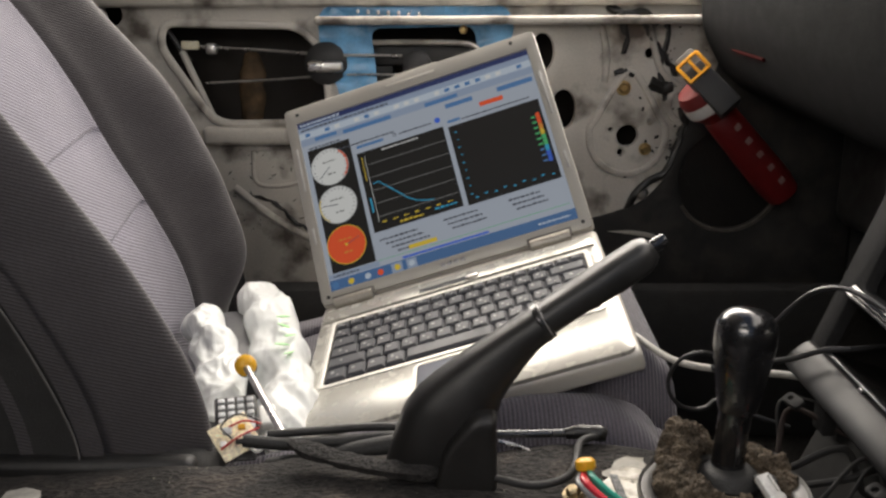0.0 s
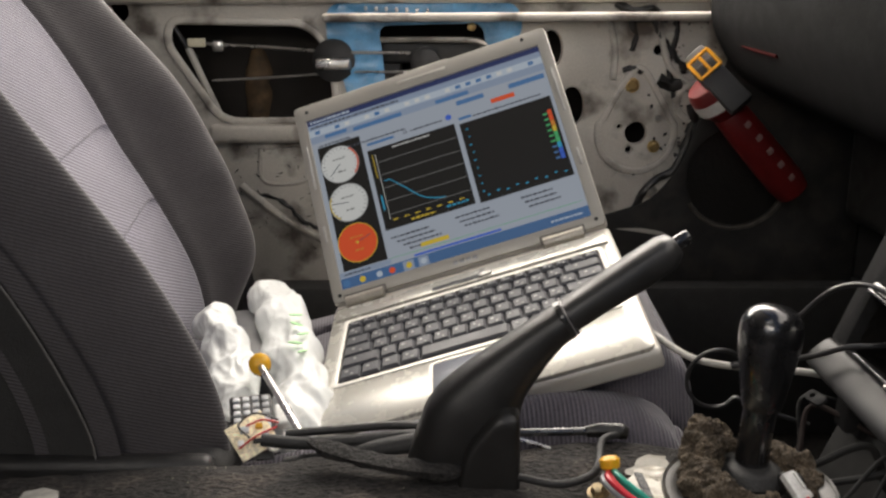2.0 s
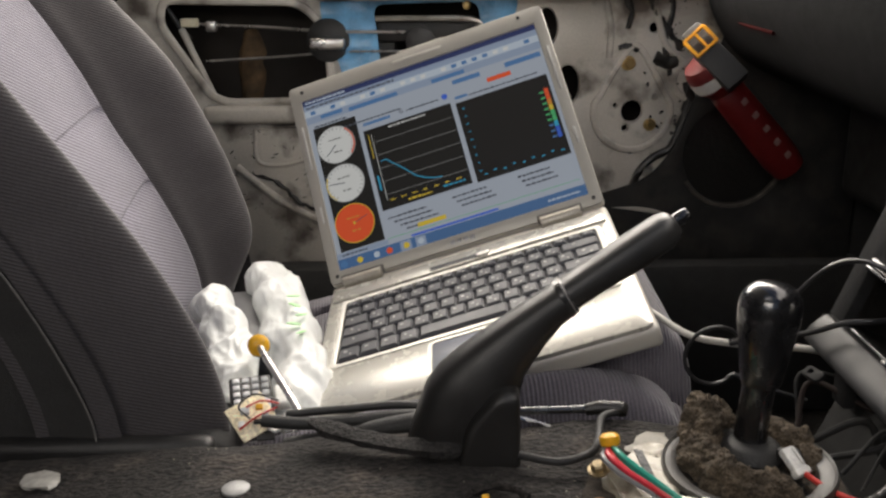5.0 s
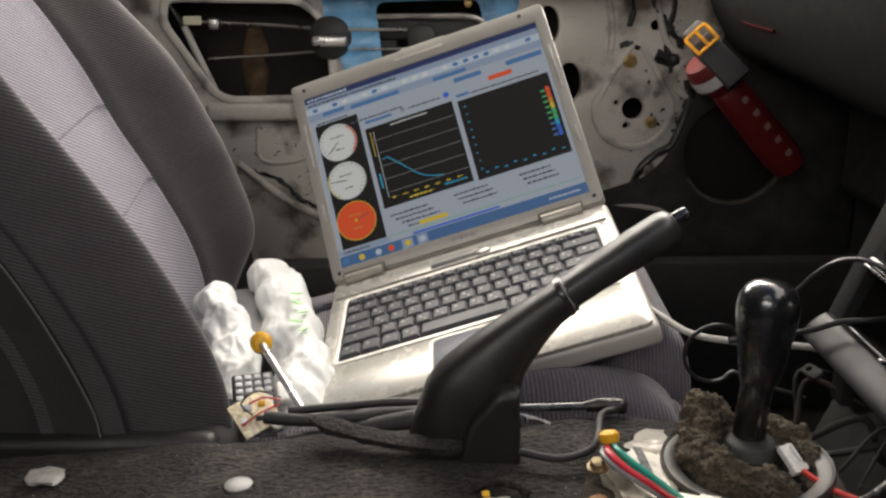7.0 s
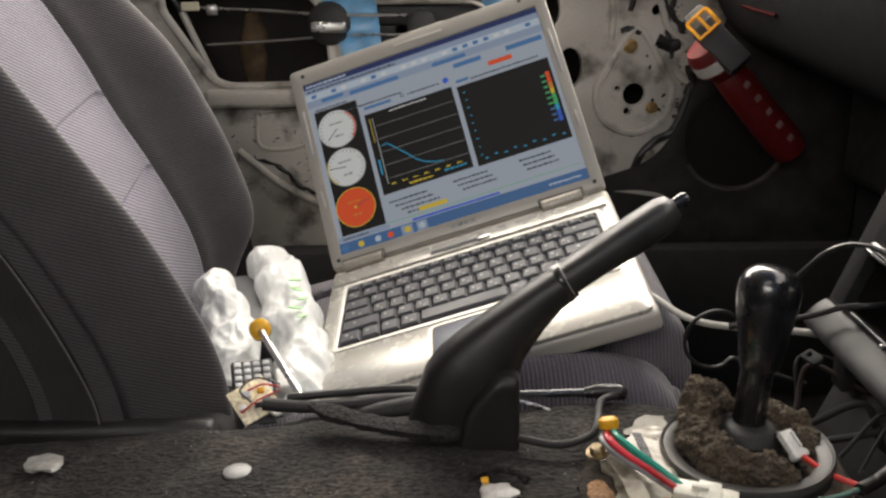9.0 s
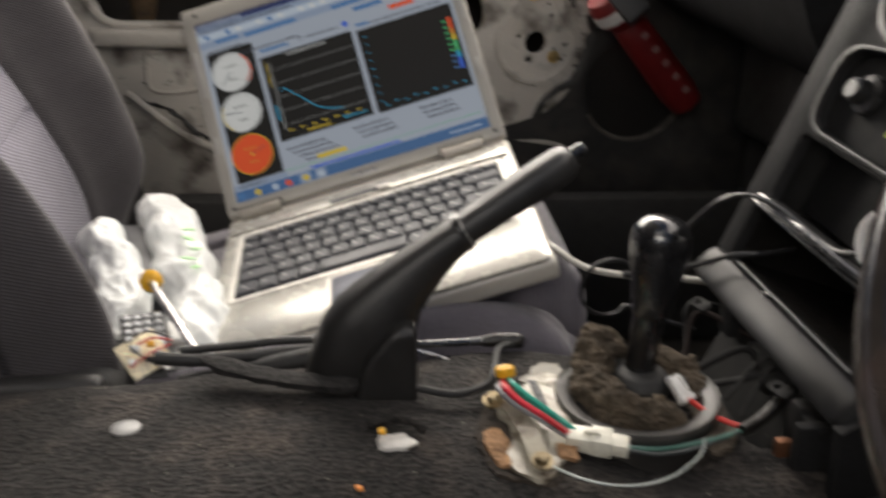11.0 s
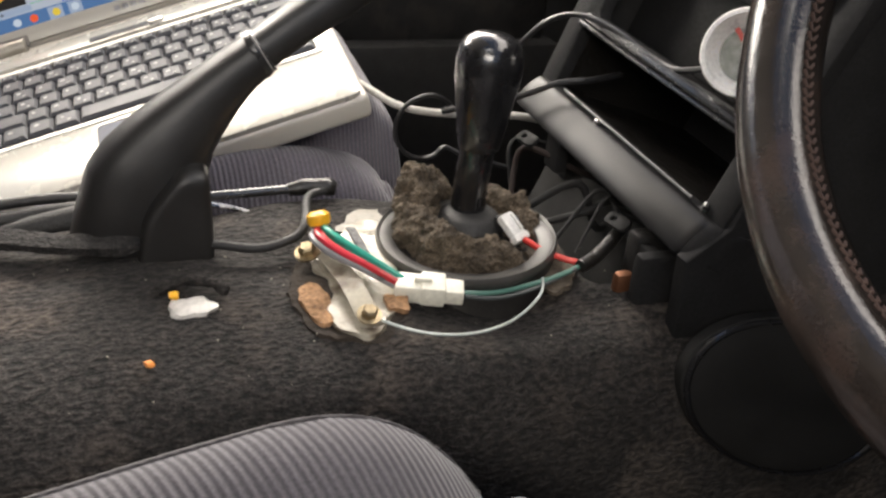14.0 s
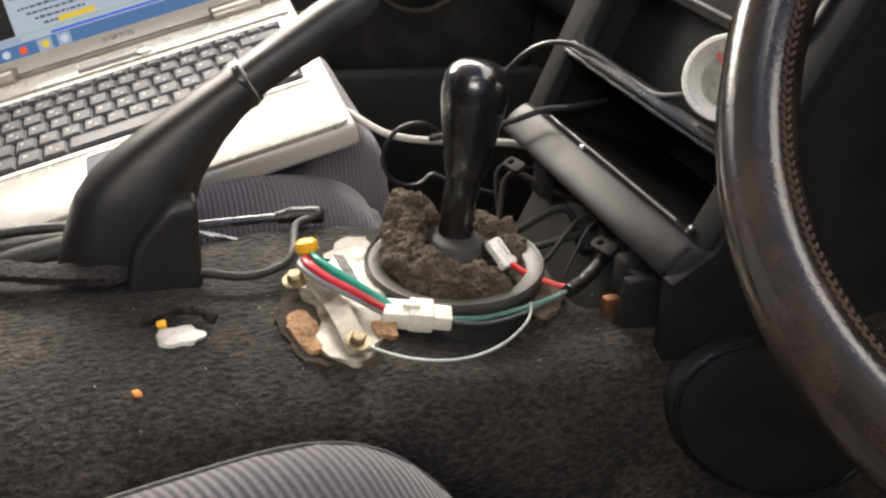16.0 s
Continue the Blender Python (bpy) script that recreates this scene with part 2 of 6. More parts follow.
def circle(cx, cy, r, n=28, ry=None):
    return [(cx + r * math.cos(2 * math.pi * k / n), cy + (ry or r) * math.sin(2 * math.pi * k / n)) for k in range(n)]


def interp(x, xs, ys):
    return float(np.interp(x, xs, ys))


def lumpy(bm, amp, scale, seed=0.0):
    bm.normal_update()
    for v in bm.verts:
        q = v.co * scale + Vector((seed, seed * 1.7, seed * 0.3))
        v.co += v.normal * amp * noise.fractal(q, 1.0, 2.0, 4)
    return bm


# ---- cabin shell ----


def wall_panel(name, size, centre, material, label, kind="structure"):
    return tagged(part(name, box(size, centre), material, smooth=False), label, "wall", kind=kind)


HEADLINER = mat("grey_headliner_cloth", (0.32, 0.31, 0.30), 0.95, fine=0.2)
tagged(part("floor", box((2.4, 1.9, 0.04), (-0.1, 0.45, 0.10)), CARPET, smooth=False), "black carpeted car floor pan", "floor", kind="structure")
# The hole in this unseen roof is added to hold the overhead lamp
tagged(part("ceiling", sheet([(-1.32, -0.415), (0.08, -0.415), (0.08, 1.335), (-1.32, 1.335)], [rounded([(-0.26, -0.18), (0.05, -0.18), (0.05, 0.38), (-0.26, 0.38)], 0.04)], 0.03, 0.002), HEADLINER, smooth=False, m=Matrix.Translation((0, 0, 1.235))), "grey cloth car headliner", "ceiling", kind="structure")
wall_panel("wall_rear", (0.03, 1.9, 1.12), (-1.31, 0.45, 0.66), SEAT_BLACK, "dark rear bulkhead of the car cabin")
wall_panel("wall_front", (0.03, 1.9, 0.74), (1.09, 0.45, 0.49), SEAT_BLACK, "dark firewall below the dashboard")
wall_panel("wall_driver_side", (2.4, 0.03, 0.70), (-0.1, -0.49, 0.47), SEAT_BLACK, "dark inner face of the driver's door")
wall_panel("pillar_driver_side", (0.5, 0.03, 0.40), (-1.05, -0.49, 1.02), SEAT_BLACK, "dark rear side pillar")
wall_panel("pillar_passenger_side", (0.55, 0.03, 0.44), (-1.02, 1.33, 1.0), SEAT_BLACK, "dark rear side pillar beside the passenger window")

wall_panel("wall_passenger_footwell", (0.50, 0.03, 0.78), (0.86, 1.27, 0.50), SEAT_BLACK, "dark side of the passenger footwell")
wall_panel("wall_passenger_rear", (0.50, 0.03, 0.68), (-1.06, 1.27, 0.45), SEAT_BLACK, "dark trim behind the passenger door")
# transmission tunnel: a carpeted hump that runs fore and aft
prof = [(0.345, 0.12), (0.375, 0.22), (0.392, 0.33), (0.402, 0.38), (0.418, 0.412), (0.445, 0.428), (0.49, 0.434), (0.54, 0.436), (0.58, 0.434),
        (0.602, 0.422), (0.622, 0.38), (0.635, 0.30), (0.66, 0.12)]


def tunnel_drop(x):
    return interp(x, (-0.9, -0.42, -0.32, -0.2, -0.08, 0.02, 0.35, 0.85), (-0.05, -0.028, -0.021, -0.012, -0.004, 0, -0.004, 0.05))


line = smooth_line([(0, y, z) for y, z in prof], 5)
rings = []
for i in range(261):
    x = -0.9 + 1.75 * i / 260
    rings.append([(x, p.y, p.z + tunnel_drop(x) * min(1, max(0, (p.z - 0.2) / 0.2))) for p in line])
bm = loft(rings, closed=False)
bm.normal_update()
for v in bm.verts:
    v.co += v.normal * (0.004 * noise.noise(v.co * 9) + 0.0022 * noise.noise(v.co * 27) + 0.0014 * noise.noise(v.co * 75))
    v.co.z -= 0.07 * min(1, max(0, (v.co.x - 0.266) / 0.025)) * min(1, max(0, (v.co.y - 0.475) / 0.02)) * min(1, max(0, (v.co.z - 0.25) / 0.15))
    v.co.z += 0.012 * min(1, max(0, (v.co.x - 0.03) / 0.05)) * math.exp(-((v.co.y - 0.612) / 0.022) ** 2)
    v.co.z -= 0.016 * math.exp(-((v.co.x - 0.205) / 0.045) ** 2 - ((v.co.y - 0.468) / 0.026) ** 2)
tunnel = tagged(part("tunnel", bm, CARPET), "transmission tunnel covered in worn black carpet", "car tunnel", kind="structure")

# ---- passenger door, stripped to the bare inner steel ----
DOOR_M = Matrix(((1, 0, 0, 0), (0, 0, -1, 1.25), (0, 1, 0, 0), (0, 0, 0, 1)))  # plate x, y -> world x, z; plate z -> towards the cabin
door = empty("door_1", Matrix.Identity(4), "passenger door stripped to grimy white painted steel", "car door", kind="structure")
h_front = rounded([(-0.385, 0.744), (-0.195, 0.740), (-0.160, 0.702), (-0.155, 0.604), (-0.322, 0.602), (-0.392, 0.712)], 0.03)
h_mid = rounded([(-0.130, 0.745), (0.075, 0.735), (0.085, 0.690), (0.060, 0.620), (-0.125, 0.625)], 0.03)
h_spk = circle(0.418, 0.522, 0.079, 36)
holes = [h_front, h_mid, h_spk, circle(0.146, 0.702, 0.016, ry=0.026), circle(0.178, 0.622, 0.017, ry=0.028), circle(0.271, 0.584, 0.0155),
         circle(0.247, 0.593, 0.0035, 10), circle(0.262, 0.560, 0.005, 12), circle(-0.458, 0.756, 0.016), circle(-0.392, 0.655, 0.008, 14),
         circle(0.30, 0.50, 0.006, 12), circle(-0.425, 0.69, 0.006, 12), circle(0.297, 0.700, 0.007, 12)]
outline = rounded([(-0.80, 0.33), (0.60, 0.33), (0.60, 0.772), (-0.80, 0.772)], 0.02)
bm = sheet(outline, holes, 0.012, 0.0025)
bm.transform(DOOR_M)
part("inner_panel", bm, PAINT, door)
# Inside of the skin in one near-black brown, visible through the panel openings
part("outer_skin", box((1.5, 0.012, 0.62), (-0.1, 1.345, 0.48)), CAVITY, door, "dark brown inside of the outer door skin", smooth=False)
part("lower_sill", box((1.45, 0.10, 0.24), (-0.1, 1.262, 0.245), 0.012), SEAT_BLACK, door, "black door bottom and sill")
part("window_slot_seal", box((1.40, 0.10, 0.010), (-0.1, 1.300, 0.782), 0.003), BLACK_RUBBER, door, "black rubber window slot seal")
part("top_rail", box((1.40, 0.030, 0.022), (-0.1, 1.247, 0.776), 0.008, 3), PAINT, door)
part("ledge", box((0.62, 0.034, 0.012), (0.14, 1.236, 0.746), 0.005, 3), PAINT, door)


def rib(pts, r, name="pressed_rib", material=PAINT, flat=0.6, label=""):
    return part(name, tube([DOOR_M @ Vector((a, b, c)) for a, b, c in pts], r, 10, 6), material, door, label)


def ring_rib(loop, r, name="pressed_rim"):
    pts = [DOOR_M @ Vector((a, b, 0.0)) for a, b in loop]
    rings = []
    for i, p in enumerate(pts):
        d = (pts[(i + 1) % len(pts)] - pts[i - 1]).normalized()
        s = d.cross(Vector((0, 1, 0))).normalized()
        rings.append([p + (s * math.cos(q) - Vector((0, 1, 0)) * math.sin(q) * 0.8) * r for q in (2 * math.pi * k / 8 for k in range(8))])
    return part(name, loft(rings + [rings[0]], caps=False), PAINT, door)


ring_rib(h_front, 0.006)
ring_rib([(0.271 + 0.055 * math.cos(a) * (1 if math.sin(a) < 0.2 else 1 - 0.55 * math.sin(a)), 0.584 + (0.055 if math.sin(a) < 0 else 0.092) * math.sin(a))
          for a in (2 * math.pi * k / 48 for k in range(48))], 0.005)
ring_rib(circle(0.352, 0.628, 0.026, 24), 0.006)
rib([(-0.475, 0.77, 0), (-0.455, 0.70, 0.002), (-0.42, 0.62, 0.002), (-0.36, 0.52, 0)], 0.008)
part("lower_ledge", box((0.36, 0.020, 0.026), (-0.158, 1.243, 0.5865), 0.007, 3), PAINT, door)
part("latch_flange", tube([(-0.366, 1.264, 0.705), (-0.350, 1.264, 0.665), (-0.328, 1.264, 0.612)], 0.005, 8), PAINT, door)
part("latch_flange", tube([(-0.384, 1.262, 0.735), (-0.366, 1.264, 0.705), (-0.356, 1.27, 0.69)], 0.004, 8), GREASE_AND_RECESS, door)
rib([(-0.30, 0.51, 0), (-0.24, 0.46, 0.001), (-0.18, 0.425, 0)], 0.006)
rib([(-0.27, 0.565, 0), (-0.20, 0.565, 0), (-0.20, 0.52, 0), (-0.265, 0.515, 0), (-0.27, 0.565, 0)], 0.003)
rib([(0.228, 0.74, 0), (0.236, 0.70, 0.001), (0.235, 0.66, 0)], 0.005)
rib([(0.295, 0.74, 0), (0.312, 0.68, 0.001), (0.34, 0.655, 0)], 0.005)
rib([(0.20, 0.45, 0), (0.30, 0.44, 0.002), (0.36, 0.42, 0)], 0.008)


def bolt(parent, p, d, r, material=BRASS, name="bolt"):
    return part(name, join(lathe([(r * 1.5, 0), (r * 1.5, r * 0.25), (r, r * 0.3)], 16), lathe([(r, 0.25 * r), (r, r * 1.0), (r * 0.75, r * 1.25)], 6)),
                material, parent, m=axis_frame(p, d))


bolt(door, (0.262, 1.25, 0.652), (0, -1, 0), 0.007)
bolt(door, (0.297, 1.25, 0.565), (0, -1, 0), 0.006)
bolt(door, (0.302, 1.25, 0.605), (0, -1, 0), 0.004, STEEL_DULL)
bolt(door, (0.296, 1.25, 0.498), (0, -1, 0), 0.006, STEEL_DULL)
kick = sheet(rounded([(0.12, 0.33), (0.60, 0.33), (0.60, 0.735), (0.405, 0.735), (0.385, 0.66), (0.355, 0.60), (0.338, 0.54), (0.30, 0.488), (0.22, 0.462), (0.12, 0.45)], 0.03), [circle(0.418, 0.522, 0.072, 36)], 0.004, 0.001)
kick.transform(DOOR_M @ Matrix.Translation((0, 0, 0.009)))
part("kick_cover", kick, mat("grimy_black_cover", (0.012, 0.0115, 0.011), 0.75, vary=0.5, scale=20, stain=(0.06, 0.05, 0.042), stain_amt=0.3, stain_scale=30), door, "black cover round the speaker hole")
part("speaker_rim", loft([[(0.418 + r * math.cos(a), y, 0.522 + r * math.sin(a)) for r, y in ((0.072, 1.244), (0.074, 1.238), (0.078, 1.238), (0.080, 1.242))] for a in (radians(-150 + 160 * k / 40) for k in range(41))], closed=False), mat("grimy_rim_metal", (0.10, 0.09, 0.08), 0.5, metal=0.4, vary=0.4, scale=60), door, "grimy metal speaker rim")
part("speaker_cone", lathe([(0.085, 0.0), (0.070, -0.004), (0.030, -0.022), (0.026, -0.016), (0.001, -0.012)], 36, axis_frame((0.418, 1.252, 0.522), (0, -1, 0)) @ Matrix.Diagonal((0.9, 0.9, 1, 1))), GREASE_AND_RECESS, door, "black speaker cone in the hole")
rg = random.Random(21)
bm = bmesh.new()
for k in range(110):
    a, r = rg.uniform(0, 6.28), rg.uniform(0.0008, 0.0026)
    gx, gz = rg.gauss(0.332, 0.020), rg.uniform(0.455, 0.768)
    bmesh.ops.create_icosphere(bm, subdivisions=1, radius=1, matrix=Matrix.Translation((gx, 1.2495, gz)) @ Matrix.Rotation(a, 4, "Y") @ Matrix.Diagonal((r * rg.uniform(0.8, 1.8), 0.0012, r * 0.9, 1)))
for k in range(60):
    a, r = rg.uniform(0, 6.28), rg.uniform(0.0008, 0.0025)
    bmesh.ops.create_icosphere(bm, subdivisions=1, radius=1, matrix=Matrix.Translation((rg.uniform(-0.32, -0.15), 1.2495, rg.uniform(0.41, 0.58))) @ Matrix.Rotation(a, 4, "Y") @ Matrix.Diagonal((r * 2, 0.001, r * 0.5, 1)))
part("grime_fleck", bm, GREASE_AND_RECESS, door, "black grime flecks")["kind"] = "stuff"
# latch rods and window regulator behind the panel openings
part("latch_rod", tube([(-0.365, 1.262, 0.712), (-0.25, 1.262, 0.706), (-0.16, 1.246, 0.700), (-0.05, 1.24, 0.698)], 0.0022, 8), STEEL, door, "thin steel latch rod")
part("latch_rod", tube([(-0.335, 1.262, 0.660), (-0.23, 1.262, 0.665), (-0.14, 1.246, 0.672), (-0.05, 1.243, 0.672)], 0.0017, 8), STEEL, door, "thin steel latch rod")
part("rod_clip", box((0.024, 0.010, 0.012), (-0.352, 1.258, 0.713), 0.002), mat("cream_nylon_clip", (0.6, 0.56, 0.42), 0.5), door, "cream nylon rod clip")
part("rod_clip", box((0.015, 0.012, 0.015), (-0.322, 1.258, 0.708), 0.003), STEEL, door)
part("pulley", lathe([(0.004, 0), (0.027, 0.001), (0.030, 0.006), (0.024, 0.012), (0.010, 0.016), (0.004, 0.017)], 28, axis_frame((-0.158, 1.25, 0.688), (0, -1, 0))), BLACK_RUBBER, door, "black rubber grommet with rods through it")
part("pulley_cap", box((0.05, 0.014, 0.016), (-0.158, 1.232, 0.684), 0.005, 3), STEEL, door, "bright metal cap")
part("regulator_motor", join(box((0.15, 0.05, 0.035), (-0.02, 1.285, 0.700), 0.008), lathe([(0.02, 0), (0.02, 0.03), (0.012, 0.034)], 20, axis_frame((-0.03, 1.265, 0.685), (0, -1, 0))),
                             box((0.05, 0.03, 0.05), (-0.09, 1.285, 0.675), 0.006)), BLACK, door, "black window regulator mechanism")
part("regulator_link", tube([(-0.10, 1.25, 0.716), (-0.02, 1.245, 0.716), (0.04, 1.245, 0.714), (0.065, 1.25, 0.700)], 0.004, 8), STEEL_DULL, door, "bent steel regulator link")
part("regulator_bolt", lathe([(0.006, 0), (0.006, 0.006), (0.003, 0.008)], 12, axis_frame((0.035, 1.25, 0.733), (0, -1, 0))), BRASS, door)
# old glue blob on the outer skin
bm = bmesh.new()
bmesh.ops.create_uvsphere(bm, u_segments=20, v_segments=14, radius=1)
bmesh.ops.scale(bm, vec=(0.020, 0.008, 0.062), verts=bm.verts)
lumpy(bm, 0.008, 45)
bm.transform(pose(-0.286, 1.338, 0.640, 0, 4, 0))
part("glue_patch", bm, mat("brown_dried_glue", (0.10, 0.062, 0.030), 0.8, vary=0.6, scale=40), door, "tan dried glue patch")
# torn blue weather film stuck round the middle opening
film_out = rounded([(-0.165, 0.766), (0.095, 0.766), (0.108, 0.735), (0.075, 0.66), (0.03, 0.60), (-0.13, 0.60), (-0.145, 0.66), (-0.168, 0.72)], 0.02)
film_in = rounded([(-0.095, 0.735), (0.050, 0.738), (0.055, 0.705), (0.03, 0.64), (-0.085, 0.64), (-0.090, 0.70)], 0.02)
bm = sheet(film_out, [film_in], 0.0015)
bmesh.ops.subdivide_edges(bm, edges=[e for e in bm.edges if e.calc_length() > 0.012], cuts=3, use_grid_fill=True)
bm.transform(DOOR_M)
for v in bm.verts:
    v.co.y -= 0.004 + 0.006 * abs(noise.noise(v.co * 35)) + 0.004 * noise.noise(v.co * 90)
part("weather_film", bm, BLUE_FILM, door, "torn wrinkled blue plastic weather film")
# Steel flecks stand in for glints along the top of the film
for k in range(7):
    part("film_glint", box((0.004, 0.002, 0.006), (-0.11 + 0.014 * k, 1.232, 0.758 - 0.0006 * k), 0.001), STEEL, door, "small bright glint on the film")
# black butyl sealant strings
rs = random.Random(4)
for pts, r in [([(0.235, 0.765), (0.262, 0.752), (0.285, 0.756), (0.31, 0.742)], 0.006), ([(0.29, 0.745), (0.302, 0.715), (0.318, 0.69), (0.335, 0.672)], 0.005),
               ([(0.318, 0.742), (0.322, 0.715), (0.312, 0.69), (0.318, 0.66), (0.325, 0.635)], 0.004), ([(0.352, 0.60), (0.345, 0.565), (0.325, 0.53), (0.30, 0.515), (0.28, 0.49), (0.268, 0.45)], 0.006),
               ([(0.30, 0.66), (0.318, 0.652), (0.33, 0.655)], 0.009), ([(0.255, 0.74), (0.262, 0.72), (0.258, 0.70)], 0.004), ([(0.25, 0.672), (0.262, 0.676), (0.275, 0.67)], 0.004),
               ([(-0.28, 0.50), (-0.24, 0.485), (-0.21, 0.455), (-0.17, 0.44)], 0.003), ([(0.345, 0.625), (0.352, 0.585), (0.342, 0.55)], 0.007)]:
    q = [DOOR_M @ Vector((a + rs.uniform(-.003, .003), b, 0.0)) for a, b in pts]
    bm = tube(q, r, 8, 5)
    for v in bm.verts:
        v.co += Vector((1, 0.3, 1)) * 0.004 * noise.noise(v.co * 120)
    part("sealant_bead", bm, GREASE_AND_RECESS, door, "smeared black butyl sealant")

# ---- passenger seat ----
seat = empty("passenger_seat", Matrix.Identity(4), "grey ribbed cloth passenger seat with dark side bolsters", "car seat")
BZ = [0.30, 0.40, 0.47, 0.55, 0.61, 0.68, 0.76, 0.90, 1.02]
BX = [-0.185, -0.178, -0.190, -0.228, -0.268, -0.318, -0.372, -0.465, -0.545]  # front edge of the side bolsters at each height


def smoothed(zs, xs):
    """A fine table of the smooth curve through the points."""
    fine = smooth_line([(x, 0, z) for x, z in zip(xs, zs)], 12)
    return [p.z for p in fine], [p.x for p in fine]


FX = [-0.300, -0.262, -0.236, -0.256, -0.281, -0.319, -0.388, -0.50, -0.60]  # the same for the bolster on the door side
CX = [-0.285, -0.285, -0.300, -0.338, -0.372, -0.405, -0.455, -0.57, -0.66]  # centre panel by the door side


FZ, FX = smoothed(BZ, FX)
CZ, CX = smoothed(BZ, CX)
BZ, BX = smoothed(BZ, BX)


def back_front(y, z):
    """How far forward the backrest reaches."""
    near = y < 0.85
    e = interp(z, BZ, BX) if near else interp(z, FZ, FX)
    t = (y - 0.70) / 0.29
    c = (1 - t) * (interp(z, BZ, BX) - 0.095) + t * interp(z, CZ, CX)
    d = abs(y - 0.650) if near else abs(y - 1.035)
    k = math.exp(-(d / 0.036) ** 2)
    x = c + (e - c) * k
    if 0.72 < y < 0.97:
        for q in (0.628, 0.545):
            x -= 0.0055 * math.exp(-((z - q + 0.12 * (0.965 - y)) / 0.0035) ** 2) - 0.002 * math.exp(-((z - q + 0.012 + 0.12 * (0.965 - y)) / 0.007) ** 2)
    x -= 0.007 * (math.exp(-((y - 0.712) / 0.004) ** 2) + math.exp(-((y - 0.978) / 0.004) ** 2))
    edge = min(y - 0.610, 1.082 - y)
    if edge < 0.04:
        x -= 0.075 * (1 - edge / 0.04) ** 2.2
    return x


def back_strip(y0, y1, ny, z0=0.33, z1=1.0, nz=150):
    return loft([[(back_front(y0 + (y1 - y0) * j / ny, z), y0 + (y1 - y0) * j / ny, z) for j in range(ny + 1)] for z in (z0 + (z1 - z0) * i / nz for i in range(nz + 1))], closed=False)


part("backrest_centre", back_strip(0.712, 0.978, 50, nz=420), CLOTH, seat, "light grey ribbed cloth centre panel")
part("bolster", back_strip(0.610, 0.712, 30, 0.40), CLOTH_DARK, seat, "dark grey cloth side bolster")
part("bolster", back_strip(0.978, 1.082, 30), CLOTH_DARK, seat, "dark grey cloth side bolster")


def back_side(y, out, d0, d1, wide):
    return loft([[(interp(z, BZ, BX) - 0.075 - d, y + out * wide * math.sin(math.pi * k / 8 * 0.5), z) for k, d in ((k, d0 + (d1 - d0) * k / 8) for k in range(9))]
                 for z in (0.33 + 0.67 * i / 60 for i in range(61))], closed=False)


for y, out in ((0.610, -1), (1.082, 1)):
    part("side_panel", back_side(y, out, -0.002, 0.016, 0.0015), CLOTH_DARK, seat)
    part("side_vinyl", back_side(y + out * 0.0015, out, 0.016, 0.20, -0.01), SEAT_BLACK, seat, "black vinyl side of the backrest")
    part("piping", tube([(interp(z, BZ, BX) - 0.0915, y + out * 0.005, z) for z in (0.40, 0.45, 0.55, 0.65, 0.75, 0.9)], 0.0009, 8), PIPING, seat)
part("lower_valance", box((0.20, 0.09, 0.10), (-0.275, 0.658, 0.362), 0.02, 3), SEAT_BLACK, seat, "black lower edge of the backrest")
part("back_shell", loft([[(interp(z, BZ, BX) - 0.27, y, z) for y in (0.615, 0.7, 0.85, 1.0, 1.075)] for z in (0.33, 0.6, 0.8, 1.0)], closed=False), SEAT_BLACK, seat)
part("recliner_cover", box((0.26, 0.02, 0.05), (-0.31, 0.609, 0.395), 0.008, 3), BLACK, seat, "black plastic recliner cover")


def cushion_top(x, y):
    c = 0.425 + 0.33 * (x - 0.03) + 0.10 * (y - 0.80)
    c -= 0.22 * max(0, (x - 0.17) / 0.1) ** 2 + 0.0
    d = min(abs(y - 0.668), abs(y - 1.03))
    b = interp(x, (-0.25, -0.15, -0.08, 0.02, 0.06, 0.09, 0.12, 0.145, 0.165, 0.18, 0.192, 0.20), (0.361, 0.386, 0.406, 0.431, 0.441, 0.446, 0.4460, 0.4415, 0.433, 0.422, 0.406, 0.388))
    k = math.exp(-(d / 0.034) ** 2)
    z = c + (b - c) * k - 0.060 * math.exp(-((y - 0.716) / 0.020) ** 2) - 0.028 * math.exp(-((y - 0.985) / 0.006) ** 2)
    edge = min(y - 0.622, 1.07 - y)
    if edge < 0.046:
        z -= 0.075 * (1 - edge / 0.046) ** 2.2
    if x > 0.13 and 0.708 <= y < 0.77:
        z -= 0.11 * min(1, (x - 0.13) / 0.05) * (1 - (y - 0.708) / 0.062) ** 2.5
    return z


def cushion_strip(y0, y1, ny, xe):
    rings = []
    for i in range(71):
        x = -0.25 + (xe + 0.25) * i / 70
        rings.append([(x, y0 + (y1 - y0) * j / ny, cushion_top(x, y0 + (y1 - y0) * j / ny)) for j in range(ny + 1)])
    last = rings[-1]
    for k in range(1, 11):
        a = math.pi / 2 * k / 10
        rings.append([(xe + 0.022 * math.sin(a), y, z - 0.05 * (1 - math.cos(a)) - 0.16 * (k / 10) ** 3) for _, y, z in last])
    return loft(rings, closed=False)


part("cushion_centre", cushion_strip(0.708, 0.985, 40, 0.215), CLOTH_CUSHION, seat, "grey ribbed cloth seat cushion")
part("cushion_bolster", cushion_strip(0.622, 0.708, 30, 0.197), CLOTH_CUSHION, seat)
part("cushion_bolster", cushion_strip(0.985, 1.07, 24, 0.175), CLOTH_CUSHION, seat)
part("seat_base", box((0.46, 0.44, 0.17), (-0.03, 0.846, 0.215), 0.02), SEAT_BLACK, seat, "black seat base and runner covers")
